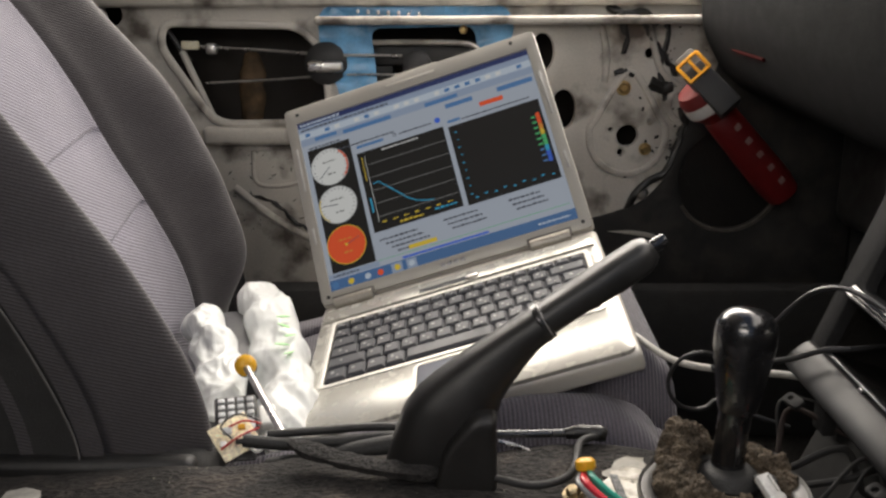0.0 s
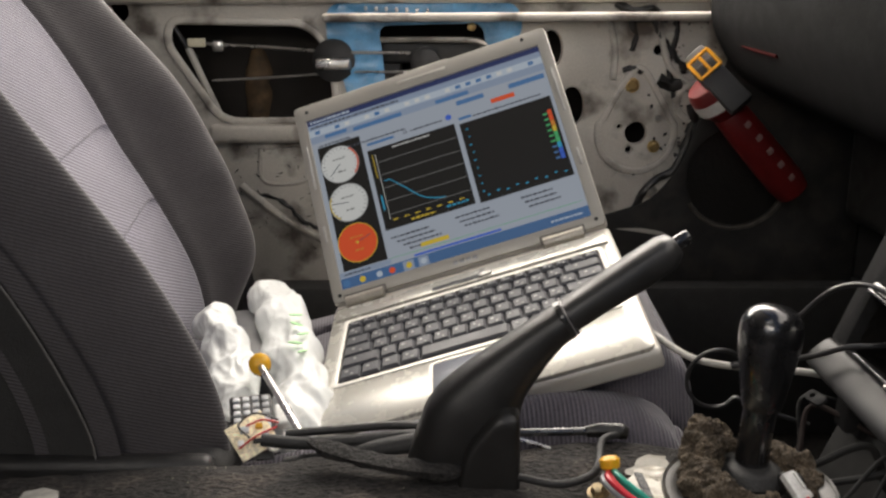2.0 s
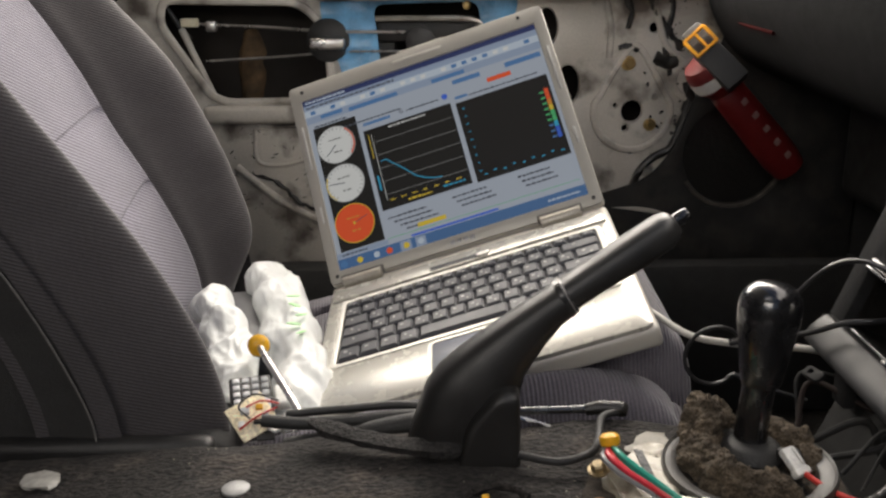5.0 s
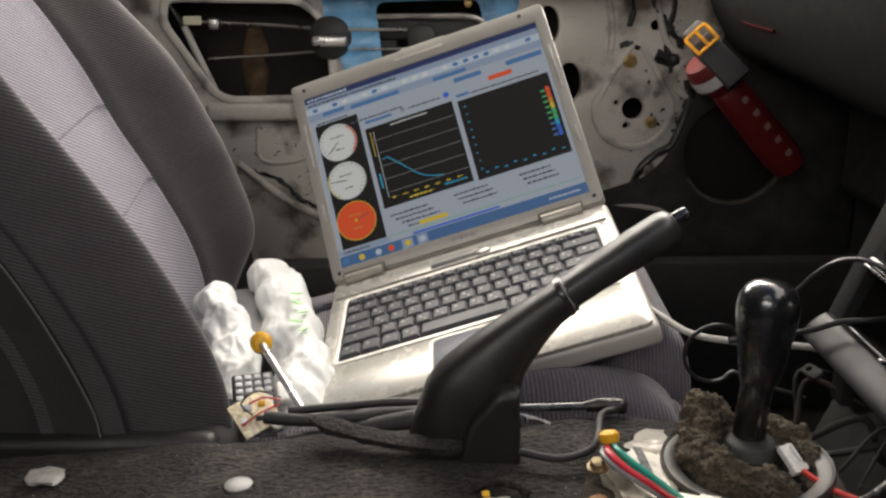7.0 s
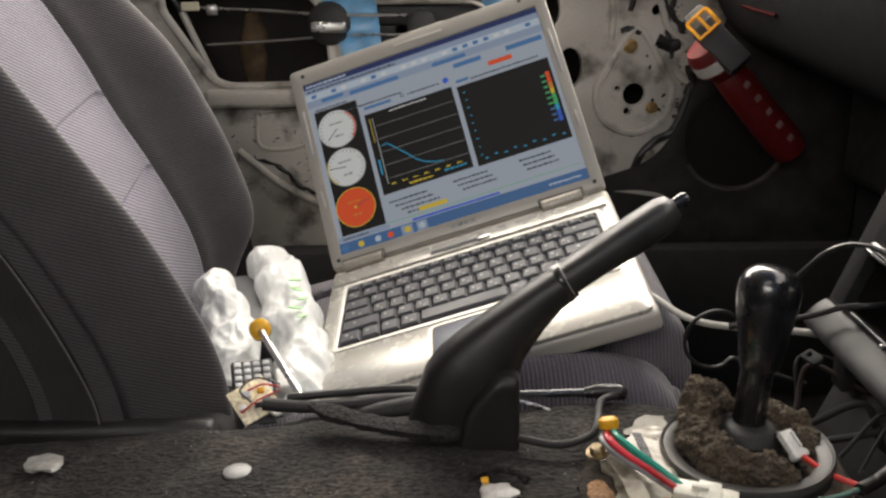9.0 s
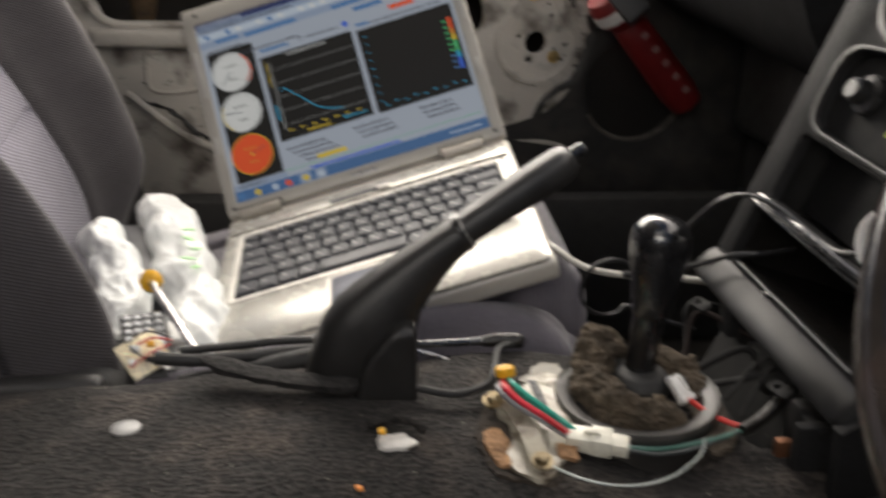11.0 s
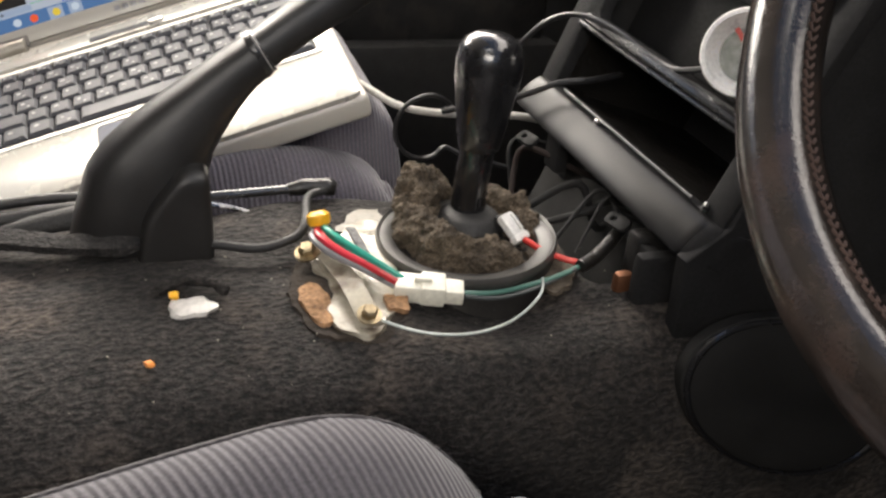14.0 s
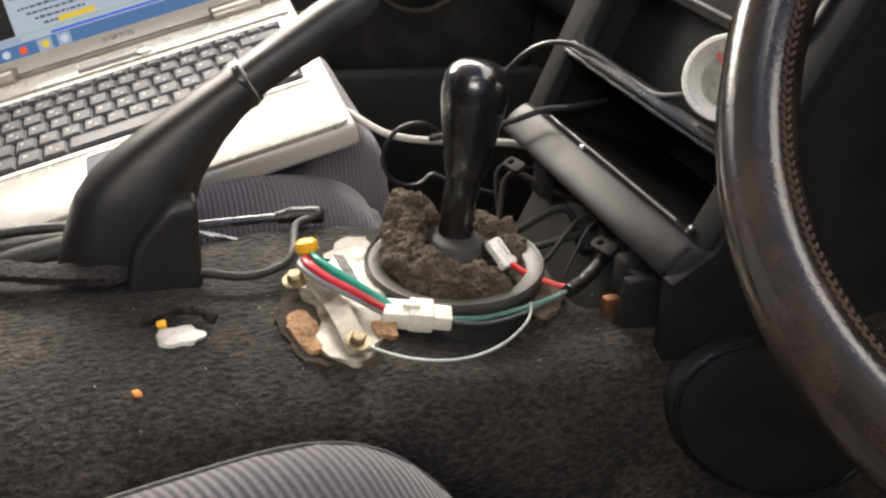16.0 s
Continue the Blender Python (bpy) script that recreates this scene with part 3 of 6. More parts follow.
part("cushion_side", box((0.42, 0.012, 0.13), (-0.04, 0.628, 0.32), 0.005), SEAT_BLACK, seat)

# ---- driver's seat cushion ----
dseat = empty("driver_seat", Matrix.Identity(4), "grey ribbed cloth driver's seat cushion beside the tunnel", "car seat")


def driver_top(x, y):
    top = interp(x + 0.011, (-0.3, -0.1, -0.03, 0.02, 0.06, 0.085, 0.105, 0.125, 0.145, 0.165, 0.21), (0.385, 0.428, 0.443, 0.453, 0.460, 0.461, 0.456, 0.443, 0.420, 0.388, 0.30))
    k = math.exp(-((y - 0.335) / 0.05) ** 2)
    z = top + 0.005 - 0.045 * (1 - k)
    e = 0.388 - y
    if e < 0.045:
        z -= 0.08 * (1 - e / 0.045) ** 2
    return z


rings = []
for i in range(61):
    x = -0.30 + 0.50 * i / 60
    rings.append([(x, -0.10 + 0.488 * j / 90, driver_top(x, -0.10 + 0.488 * j / 90)) for j in range(91)])
rings.append([(0.215, y, z - 0.03) for _, y, z in rings[-1]])
rings.append([(0.215, y, 0.2) for _, y, z in rings[-1]])
part("cushion", loft(rings, closed=False), ribbed("grey_driver_cushion_cloth", (0.078, 0.073, 0.082), (1.0, 0.45, 0.0), 0.0037, 0.74, bump=0.45), dseat)
front = [[(x, y, z + d) for y, d in ((-0.1, -0.030), (0.05, -0.018), (0.15, -0.008), (0.22, -0.002), (0.27, 0.0), (0.298, -0.001), (0.308, -0.004), (0.316, -0.014), (0.321, -0.030), (0.323, -0.07))] for x, z in
         ((-0.2, 0.38), (0.0, 0.405), (0.07, 0.426), (0.105, 0.437), (0.130, 0.444), (0.145, 0.443), (0.158, 0.435), (0.168, 0.421), (0.175, 0.400), (0.178, 0.34))]
part("cushion_centre", loft(front, closed=False), ribbed("grey_driver_panel_cloth", (0.078, 0.073, 0.082), (1.0, 0.45, 0.0), 0.0037, 0.74, bump=0.45), dseat)
part("cushion_piping", tube([(x, 0.352, driver_top(x, 0.352) + 0.0003) for x in (-0.28, -0.15, -0.03, 0.03, 0.07, 0.10, 0.125, 0.145)], 0.0013, 8), CLOTH_DARK, dseat)
part("cushion_piping", tube([(x, 0.345, driver_top(x, 0.345) + 0.0003) for x in (-0.28, -0.15, -0.03, 0.03, 0.07, 0.10, 0.125, 0.145)], 0.0009, 8), CLOTH_DARK, dseat)
part("seat_base", box((0.40, 0.46, 0.19), (-0.10, 0.13, 0.215), 0.02), SEAT_BLACK, dseat, "black seat base")

# ---- dashboard ----
dash = empty("dashboard", Matrix.Identity(4), "charcoal vinyl dashboard above a black footwell", "dashboard")
dp = smooth_line([(0.62, 0, 0.58), (0.50, 0, 0.62), (0.42, 0, 0.66), (0.385, 0, 0.70), (0.365, 0, 0.75), (0.37, 0, 0.82), (0.41, 0, 0.875), (0.52, 0, 0.90), (0.75, 0, 0.90), (1.07, 0, 0.88)], 6)
rings = []
for y in np.linspace(-0.44, 1.21, 70):
    sink = interp(y, (-0.44, 0.68, 0.8, 1.0, 1.21), (0.0, -0.035, -0.03, -0.012, 0.0))
    rings.append([(p.x + interp(y, (0.38, 0.42, 0.665, 0.70), (0.0, 0.10, 0.10, 0.0)) - 0.01 * max(0, y - 0.7) * 2, y, p.z + sink * max(0, min(1, (0.80 - p.z) / 0.1))) for p in dp])
part("dash_pad", loft(rings, closed=False), DASH, dash)
part("dash_end", box((0.5, 0.02, 0.20), (0.66, 1.205, 0.78), 0.01), DASH, dash)
part("glovebox", box((0.06, 0.46, 0.16), (0.56, 0.92, 0.56), 0.02, 3), BLACK, dash, "black glovebox lid")
part("knee_panel", loft([[(x, y, z) for x, z in ((0.440, 0.640), (0.446, 0.600), (0.470, 0.520), (0.500, 0.440), (0.515, 0.420), (0.56, 0.415), (0.56, 0.640))] for y in (-0.42, -0.1, 0.2, 0.385, 0.395)]), mat("satin_charcoal_knee_panel", (0.045, 0.045, 0.046), 0.5, vary=0.2, fine=0.2, bump=0.3, bscale=900), dash, "charcoal plastic knee panel")
# Faint red reflection on the dash vinyl, drawn as a thin dark red tube
RED_REFLECTION = mat("dull_red_reflection", (0.030, 0.004, 0.004), 0.95)
RED_REFLECTION.node_tree.nodes["Principled BSDF"].inputs["Specular IOR Level"].default_value = 0.05
part("red_reflection", tube([(0.372, 1.15, 0.713), (0.369, 1.08, 0.707), (0.370, 1.00, 0.702)], 0.0022, 8), RED_REFLECTION, dash, "faint red reflection on the dash")
part("vent_ring", lathe([(0.030, 0), (0.034, 0.006), (0.030, 0.012), (0.024, 0.010), (0.020, -0.01)], 28, axis_frame((0.372, 1.10, 0.80), (-1, 0, 0))), BLACK, dash)

# ---- laptop ----
U = Vector((0.95055, -0.04679, 0.30704))
V = Vector((0.00804, -0.98455, -0.17494))  # from the hinge towards the user
N = U.cross(V) * -1
if N.z < 0:
    N = -N
lap_m = Matrix((U, -V, N)).transposed().to_4x4()  # local x right, y away from the user, z up out of the deck
lap_m.translation = (0.0232, 0.9124, 0.4832)
laptop = empty("laptop", lap_m, "open silver laptop running tuning software on the seat cushion", "laptop")
LW, LD = 0.157, 0.250
base = part("base", box((2 * LW, LD, 0.020), (0, -LD / 2 + 0.004, -0.0125), 0.005, 3), SILVER, laptop)
part("base_bottom", box((2 * LW - 0.04, LD - 0.05, 0.010), (0, -LD / 2 + 0.010, -0.026), 0.003), mat("grey_laptop_bottom", (0.10, 0.10, 0.10), 0.5), laptop, "dark grey underside")
part("side_slot", box((0.002, 0.13, 0.006), (LW, -0.13, -0.014), 0.0005), KEY_WELL, laptop, "disc drive slot")
deck_out = rounded([(-LW + 0.004, -LD + 0.006), (LW - 0.004, -LD + 0.006), (LW - 0.004, -0.022), (-LW + 0.004, -0.022)], 0.008)
kb_hole = rounded([(-0.134, -0.166), (0.137, -0.166), (0.137, -0.050), (-0.134, -0.050)], 0.004)
bm = sheet(deck_out, [kb_hole], 0.004, 0.0012)
bm.transform(Matrix.Translation((0, 0, 0.0005)))
part("palm_rest", bm, SILVER_DECK, laptop)
part("keyboard_tray", box((0.273, 0.118, 0.002), (0.0015, -0.108, -0.0030)), KEY_WELL, laptop, smooth=False)
bm = sheet(rounded([(-0.139, -0.171), (0.142, -0.171), (0.142, -0.045), (-0.139, -0.045)], 0.006), [kb_hole], 0.001, 0.0004)
bm.transform(Matrix.Translation((0, 0, 0.0016)))
part("keyboard_bezel", bm, mat("pale_keyboard_bezel", (0.70, 0.68, 0.63), 0.35, metal=0.2), laptop)
# keys
keyboard = part("keyboard", box((0.270, 0.115, 0.001), (0.0015, -0.108, -0.0022)), KEY_WELL, laptop, smooth=False)
key_meshes = {}


def key(x, y, w, h):
    k = (round(w, 4), round(h, 4))
    if k not in key_meshes:
        a, b = w / 2, h / 2
        rings = [[(-a, -b, 0), (a, -b, 0), (a, b, 0), (-a, b, 0)], [(-a, -b, 0.002), (a, -b, 0.002), (a, b, 0.002), (-a, b, 0.002)],
                 [(-a + 0.0022, -b + 0.0022, 0.0042), (a - 0.0022, -b + 0.0022, 0.0042), (a - 0.0022, b - 0.0012, 0.0044), (-a + 0.0022, b - 0.0012, 0.0044)]]
        bm = loft(rings)
        me = bpy.data.meshes.new("key")
        bmesh.ops.recalc_face_normals(bm, faces=bm.faces)
        bm.to_mesh(me)
        bm.free()
        me.materials.append(KEY)
        key_meshes[k] = me
    o = new("key", key_meshes[k])
    o.parent = keyboard
    o.location = (x, y, -0.0016)
    return o


legend_bm = bmesh.new()
rk = random.Random(9)


def legend(x, y, w, h):
    m = Matrix.Translation((x, y, 0.0029)) @ Matrix.Diagonal((w, h, 0.0003, 1))
    bmesh.ops.create_cube(legend_bm, size=1, matrix=m)


rows = [(-0.0575, 0.0105, [0.0150] * 18), (-0.0745, 0.0165, [0.0178] * 13 + [0.0386]), (-0.0935, 0.0175, [0.027] + [0.0180] * 12 + [0.0270]),
        (-0.1125, 0.0175, [0.031] + [0.0180] * 11 + [0.0410]), (-0.1315, 0.0175, [0.040] + [0.0180] * 10 + [0.0500]),
        (-0.1520, 0.0185, [0.022, 0.020, 0.020, 0.020, 0.088, 0.020, 0.020, 0.020, 0.020, 0.020])]
for y, h, ws in rows:
    x = -0.1330
    s = 0.2690 / sum(ws)
    for w in ws:
        w *= s
        key(x + w / 2, y, w - 0.0012, h - 0.0008)
        if w < 0.07:
            legend(x + w * 0.36, y + h * 0.12, min(0.003, w * 0.2) * rk.uniform(0.7, 1.2), 0.0026)
            if rk.random() < 0.4:
                legend(x + w * 0.62, y - h * 0.18, 0.002, 0.0018)
        x += w
part("key_legend", legend_bm, mat("worn_key_legend", (0.30, 0.30, 0.30), 0.6), laptop, "white key legends", smooth=False)["kind"] = "stuff"
TOUCH = mat("blue_grey_touchpad", (0.13, 0.14, 0.17), 0.35, vary=0.05)
part("touchpad", box((0.076, 0.050, 0.002), (0.0, -0.204, 0.0008), 0.0008), TOUCH, laptop, "dark blue-grey touchpad")
bm = sheet(rounded([(-0.042, -0.2335), (0.042, -0.2335), (0.042, -0.1755), (-0.042, -0.1755)], 0.008), [rounded([(-0.0385, -0.230), (0.0385, -0.230), (0.0385, -0.1785), (-0.0385, -0.1785)], 0.005)], 0.0015)
bm.transform(Matrix.Translation((0, 0, 0.0022)))
part("touchpad_frame", bm, SILVER, laptop)
part("touchpad_button", box((0.034, 0.011, 0.002), (-0.019, -0.238, 0.001), 0.0008), SILVER, laptop)
part("touchpad_button", box((0.034, 0.011, 0.002), (0.019, -0.238, 0.001), 0.0008), SILVER, laptop)
# rear strip with the hinge covers and power button
part("hinge_strip", box((0.300, 0.024, 0.004), (0, -0.030, 0.0015), 0.0015), SILVER_DECK, laptop)
part("button_recess", box((0.060, 0.008, 0.002), (-0.010, -0.036, 0.0034), 0.0009), KEY_WELL, laptop)
part("power_button", lathe([(0.006, 0), (0.006, 0.003), (0.004, 0.004)], 20, Matrix.Translation((0.019, -0.036, 0.0025)) @ Matrix.Diagonal((1.2, 0.7, 1, 1))), STEEL, laptop)
for x in (-0.118, 0.108):
    part("hinge", tube([(x - 0.022, -0.004, 0.002), (x, -0.004, 0.002), (x + 0.022, -0.004, 0.002)], 0.0068, 16), mat("bronze_hinge_cover", (0.33, 0.31, 0.27), 0.35, metal=0.5), laptop)

# lid
TH = radians(132)
lid_m = Matrix.Rotation(0, 4, "X") @ Matrix(((1, 0, 0, 0), (0, -math.cos(TH), -math.sin(TH), 0), (0, math.sin(TH), -math.cos(TH), 0), (0, 0, 0, 1)))
# local lid frame: x right, y up the lid, z towards the user; origin at the hinge
lid = part("lid", box((0.314, 0.252, 0.012), (0, 0.126, -0.0085), 0.005, 3), SILVER, laptop, m=lid_m)
SC = 0.123  # height of the middle of the screen above the hinge
SW, SH = 0.2865, 0.2145
bm = sheet(rounded([(-0.156, 0.002), (0.156, 0.002), (0.156, 0.2505), (-0.156, 0.2505)], 0.006), [[(-SW / 2, SC - SH / 2), (SW / 2, SC - SH / 2), (SW / 2, SC + SH / 2), (-SW / 2, SC + SH / 2)]], 0.004, 0.0012)
bm.transform(Matrix.Translation((0, 0, 0.0012)))
# Bezel in a darker copy of the lid silver, shade put into the colour
part("bezel", bm, mat("shaded_silver_bezel", (0.34, 0.325, 0.29), 0.38, metal=0.15, vary=0.04, fine=0.05, fscale=1500), lid)
part("lid_latch", box((0.054, 0.004, 0.005), (0.011, 0.2515, -0.004), 0.001), SILVER_DECK, lid)
part("latch_groove", box((0.060, 0.003, 0.001), (0.004, 0.2405, 0.0014), 0.0005), SILVER, lid)
for x in (-0.149, 0.150):
    for y, h in ((0.170, 0.055), (0.085, 0.02)):
        part("bumper", box((0.003, h, 0.002), (x, y, 0.0016), 0.0008), mat("grey_rubber_bumper", (0.4, 0.39, 0.37), 0.6), lid)
for x, y in ((-0.140, 0.241), (0.128, 0.243), (-0.147, 0.010), (0.147, 0.010)):
    part("screw_cap", lathe([(0.0022, 0), (0.0022, 0.0009), (0.0012, 0.0012)], 12, Matrix.Translation((x, y, 0.001))), BLACK_RUBBER, lid)
part("hinge_notch", box((0.050, 0.010, 0.003), (-0.118, 0.004, 0.001), 0.001), mat("dark_hinge_gap", (0.12, 0.11, 0.10), 0.5), lid)
part("hinge_notch", box((0.050, 0.010, 0.003), (0.108, 0.004, 0.001), 0.001), mat("dark_hinge_gap_far", (0.12, 0.11, 0.10), 0.5), lid)
part("maker_mark", join(*[box((0.0055, 0.0048, 0.0006), (-0.012 + 0.0075 * k, 0.0085, 0.0014), 0.0002) for k in range(4)]), mat("grey_badge", (0.28, 0.28, 0.29), 0.3, metal=0.6), lid)

# the picture on the screen: flat coloured pieces, each a hair above the last
GL = 0.56
UI = {"panel": (0.50, 0.55, 0.63), "navy": (0.035, 0.05, 0.16), "bar": (0.36, 0.44, 0.58), "blue": (0.10, 0.24, 0.50), "task": (0.085, 0.19, 0.40), "black": (0.014, 0.013, 0.012),
      "white": (0.85, 0.85, 0.82), "red": (0.95, 0.12, 0.035), "yellow": (0.85, 0.62, 0.06), "grey": (0.28, 0.28, 0.27), "cyan": (0.05, 0.45, 0.72), "text": (0.10, 0.11, 0.14),
      "green": (0.10, 0.55, 0.20), "pale": (0.62, 0.70, 0.80), "brightblue": (0.06, 0.16, 0.75), "orange": (0.8, 0.3, 0.05)}
UIM = {k: glow("screen_" + k, v, GL) for k, v in UI.items()}
screen = part("screen", box((SW, SH, 0.001), (0, SC, -0.0022)), UIM["panel"], lid, "lit screen with charts and dials", smooth=False)
texts = {}


def flat(name, colour, polys, lift):
    bm = bmesh.new()
    for p in polys:
        bm.faces.new([bm.verts.new((x, SC + y, -0.0017 + 0.00012 * lift)) for x, y in p])
    bmesh.ops.remove_doubles(bm, verts=bm.verts, dist=1e-6)
    return part(name, bm, UIM[colour], screen, smooth=False)


def ui(colour, x0, y0, x1, y1, lift=1):
    """A flat patch of the picture; x and y from the middle of the screen."""
    return flat("screen_patch", colour, [((x0, y0), (x1, y0), (x1, y1), (x0, y1))], lift)


def ui_disc(colour, x, y, r, lift, n=36):
    return flat("screen_disc", colour, [circle(x, y, r, n)], lift)


def ui_line(colour, pts, w, lift):
    p = [Vector(q) for q in pts]
    side = []
    for k in range(len(p)):
        d = (p[min(k + 1, len(p) - 1)] - p[max(k - 1, 0)]).normalized()
        side.append(Vector((-d.y, d.x)) * w / 2)
    polys = [(p[k] - side[k], p[k + 1] - side[k + 1], p[k + 1] + side[k + 1], p[k] + side[k]) for k in range(len(p) - 1)]
    return flat("screen_line", colour, polys, lift)


ru = random.Random(3)


def ui_text(colour, x, y, length, h, lift=2):
    """A run of plain bars in place of writing too small to read."""
    q = x
    while q < x + length:
        w = ru.uniform(0.002, 0.006)
        e, t = min(q + w, x + length), y + h * ru.uniform(0.75, 1.0)
        texts.setdefault((colour, lift), []).append(((q, y), (e, y), (e, t), (q, t)))
        q += w + 0.0011


HW, HH = SW / 2, SH / 2
ui("navy", -HW, HH - 0.0065, HW, HH)
ui("bar", -HW, HH - 0.0135, HW, HH - 0.0065)
ui("pale", -HW, HH - 0.022, HW, HH - 0.0135)
ui("bar", -HW, HH - 0.031, HW, HH - 0.022)
ui_text("pale", -0.14, HH - 0.0048, 0.05, 0.003)
ui_text("text", -0.14, HH - 0.0115, 0.11, 0.0028)
for k in range(22):
    if ru.random() < 0.8:
        ui("blue" if ru.random() < 0.5 else "white", -0.136 + 0.0125 * k, HH - 0.0200, -0.130 + 0.0125 * k, HH - 0.0155, 2)
ui("blue", -0.090, HH - 0.0305, -0.030, HH - 0.0255, 2)
ui("blue", 0.012, HH - 0.0305, 0.052, HH - 0.0255, 2)
ui("blue", 0.098, HH - 0.0405, 0.140, HH - 0.0345, 2)
ui("blue", 0.035, HH - 0.0405, 0.068, HH - 0.0350, 2)
ui("red", 0.074, 0.0560, 0.102, 0.0615, 3)
ui("blue", -0.125, HH - 0.028, -0.098, HH - 0.0235, 2)
ui_text("text", -0.10, 0.0585, 0.07, 0.0026)
ui_text("text", -0.135, 0.0700, 0.04, 0.0024)
ui_text("text", 0.05, 0.0475, 0.08, 0.0024)
ui("blue", -0.078, 0.0525, -0.045, 0.0560, 2)
ui_text("text", -0.025, 0.0540, 0.04, 0.0022)
ui("text", -0.033, 0.0535, -0.029, 0.0575, 2)
ui("panel", -0.0322, 0.0543, -0.0298, 0.0567, 3)
ui_disc("brightblue", 0.022, 0.0560, 0.0035, 3)
ui("blue", 0.033, 0.0480, 0.048, 0.0515, 2)
# dials
ui("black", -0.1375, -0.0870, -0.0850, 0.0690, 2)
for y, face in ((0.0415, "white"), (-0.0075, "white"), (-0.0575, "red")):
    ui_disc("yellow" if face == "red" else "grey", -0.1145, y, 0.0235, 3)
    ui_disc(face, -0.1145, y, 0.0226, 4)
    for k in range(21 if face == "white" else 0):
        a = radians(-50 + 280 * k / 20)
        c, s = math.cos(a), math.sin(a)
        ui_line("text", [(-0.1145 + 0.0185 * c, y + 0.0185 * s), (-0.1145 + 0.0212 * c, y + 0.0212 * s)], 0.0007, 5)
    ui_text("grey" if face == "white" else "orange", -0.1225, y + 0.006, 0.016, 0.0022, 5)
    ui_text("grey" if face == "white" else "orange", -0.1190, y - 0.010, 0.010, 0.0022, 5)
ui_line("red", [(-0.1145 + 0.0218 * math.cos(radians(a)), 0.0415 + 0.0218 * math.sin(radians(a))) for a in range(-45, 60, 12)], 0.0016, 6)
ui_line("yellow", [(-0.1145 + 0.0218 * math.cos(radians(a)), -0.0075 + 0.0218 * math.sin(radians(a))) for a in range(150, 235, 12)], 0.0012, 6)
ui_line("text", [(-0.1145, 0.0415), (-0.1280, 0.0300)], 0.0011, 7)
ui_line("text", [(-0.1145, -0.0075), (-0.1330, -0.0050)], 0.0011, 7)
ui_line("text", [(-0.1145, -0.0575), (-0.0980, -0.0520)], 0.0009, 7)
ui_disc("yellow", -0.1145, -0.0575, 0.0016, 8, 14)
# charts
ui("black", -0.0800, -0.0545, 0.0265, 0.0465, 2)
ui("black", 0.0320, -0.0560, 0.1395, 0.0435, 2)
for k in range(5):
    y = 0.0290 - 0.0165 * k
    ui_line("grey", [(-0.070, y), (0.0245, y)], 0.0007, 3)
ui_line("white", [(-0.0715, 0.040), (-0.0715, -0.043)], 0.0006, 3)
ui_line("yellow", [(-0.075, 0.040), (-0.075, 0.010)], 0.0009, 3)
ui_text("cyan", -0.0765, -0.030, 0.003, 0.02, 3)
ui_text("white", -0.050, 0.0415, 0.045, 0.0022, 3)
for k in range(7):
    ui_text("yellow", -0.068 + 0.013 * k, -0.0450, 0.006, 0.0018, 3)
ui_text("yellow", -0.048, -0.0510, 0.028, 0.0024, 3)
ui_text("cyan", -0.006, -0.0490, 0.026, 0.0022, 3)
ui_line("cyan", [(-0.0680, 0.0040), (-0.0620, 0.0050), (-0.0560, -0.0010), (-0.0450, -0.0120), (-0.0330, -0.0250), (-0.0240, -0.0310), (-0.0120, -0.0350), (-0.0040, -0.0360)], 0.0011, 4)
for k in range(9):
    ui("cyan", 0.0375 + 0.001 * (k % 2), 0.034 - 0.0098 * k, 0.0405, 0.0352 - 0.0098 * k, 3)
    ui("cyan", 0.0420 + 0.0110 * k, -0.0500 + 0.002 * (k % 2), 0.0455 + 0.0110 * k, -0.0485 + 0.002 * (k % 2), 3)
for k, c in enumerate(("red", "red", "orange", "yellow", "green", "green", "cyan", "brightblue", "brightblue")):
    ui(c, 0.1315, 0.0205 - 0.0068 * k, 0.1360, 0.0270 - 0.0068 * k, 4)
    ui("green" if k < 6 else "blue", 0.1255, 0.0218 - 0.0068 * k, 0.1305, 0.0240 - 0.0068 * k, 4)
# lines of readings and the bottom bars
for k in range(4):
    ui_text("text", -0.076 + 0.006 * k, -0.0660 - 0.0058 * k, 0.045, 0.0026)
    if k < 3:
        ui_text("text", 0.000 + 0.004 * k, -0.0650 - 0.0060 * k, 0.040, 0.0026)
        ui_text("text", 0.076 + 0.003 * k, -0.0655 - 0.0060 * k, 0.036, 0.0026)
ui("yellow", -0.0450, -0.0850, -0.0120, -0.0800, 3)
ui_line("green", [(-0.082, -0.0875), (0.139, -0.0875)], 0.0006, 3)
ui("brightblue", -0.055, -0.0935, 0.046, -0.0910, 3)
ui("bar", -HW, -0.0935, -0.082, -0.0880, 2)
ui_text("text", -0.137, -0.0920, 0.03, 0.0024, 3)
ui("task", -HW, -HH, HW, -0.0945, 2)
ui_disc("blue", -0.137, -0.1010, 0.0042, 3)
for x, c in ((-0.118, "yellow"), (-0.098, "pale"), (-0.083, "red"), (-0.063, "yellow"), (-0.046, "pale")):
    ui_disc(c, x, -0.1010, 0.0036, 3, 16)
ui("bar", -0.070, -HH + 0.0005, -0.057, -0.0955, 2.5)
ui("bar", -0.052, -HH + 0.0005, -0.040, -0.0955, 2.5)
ui_text("pale", 0.10, -0.1020, 0.036, 0.0024, 3)
for (c, lift), polys in texts.items():
    flat("screen_writing", c, polys, lift)["kind"] = "stuff"

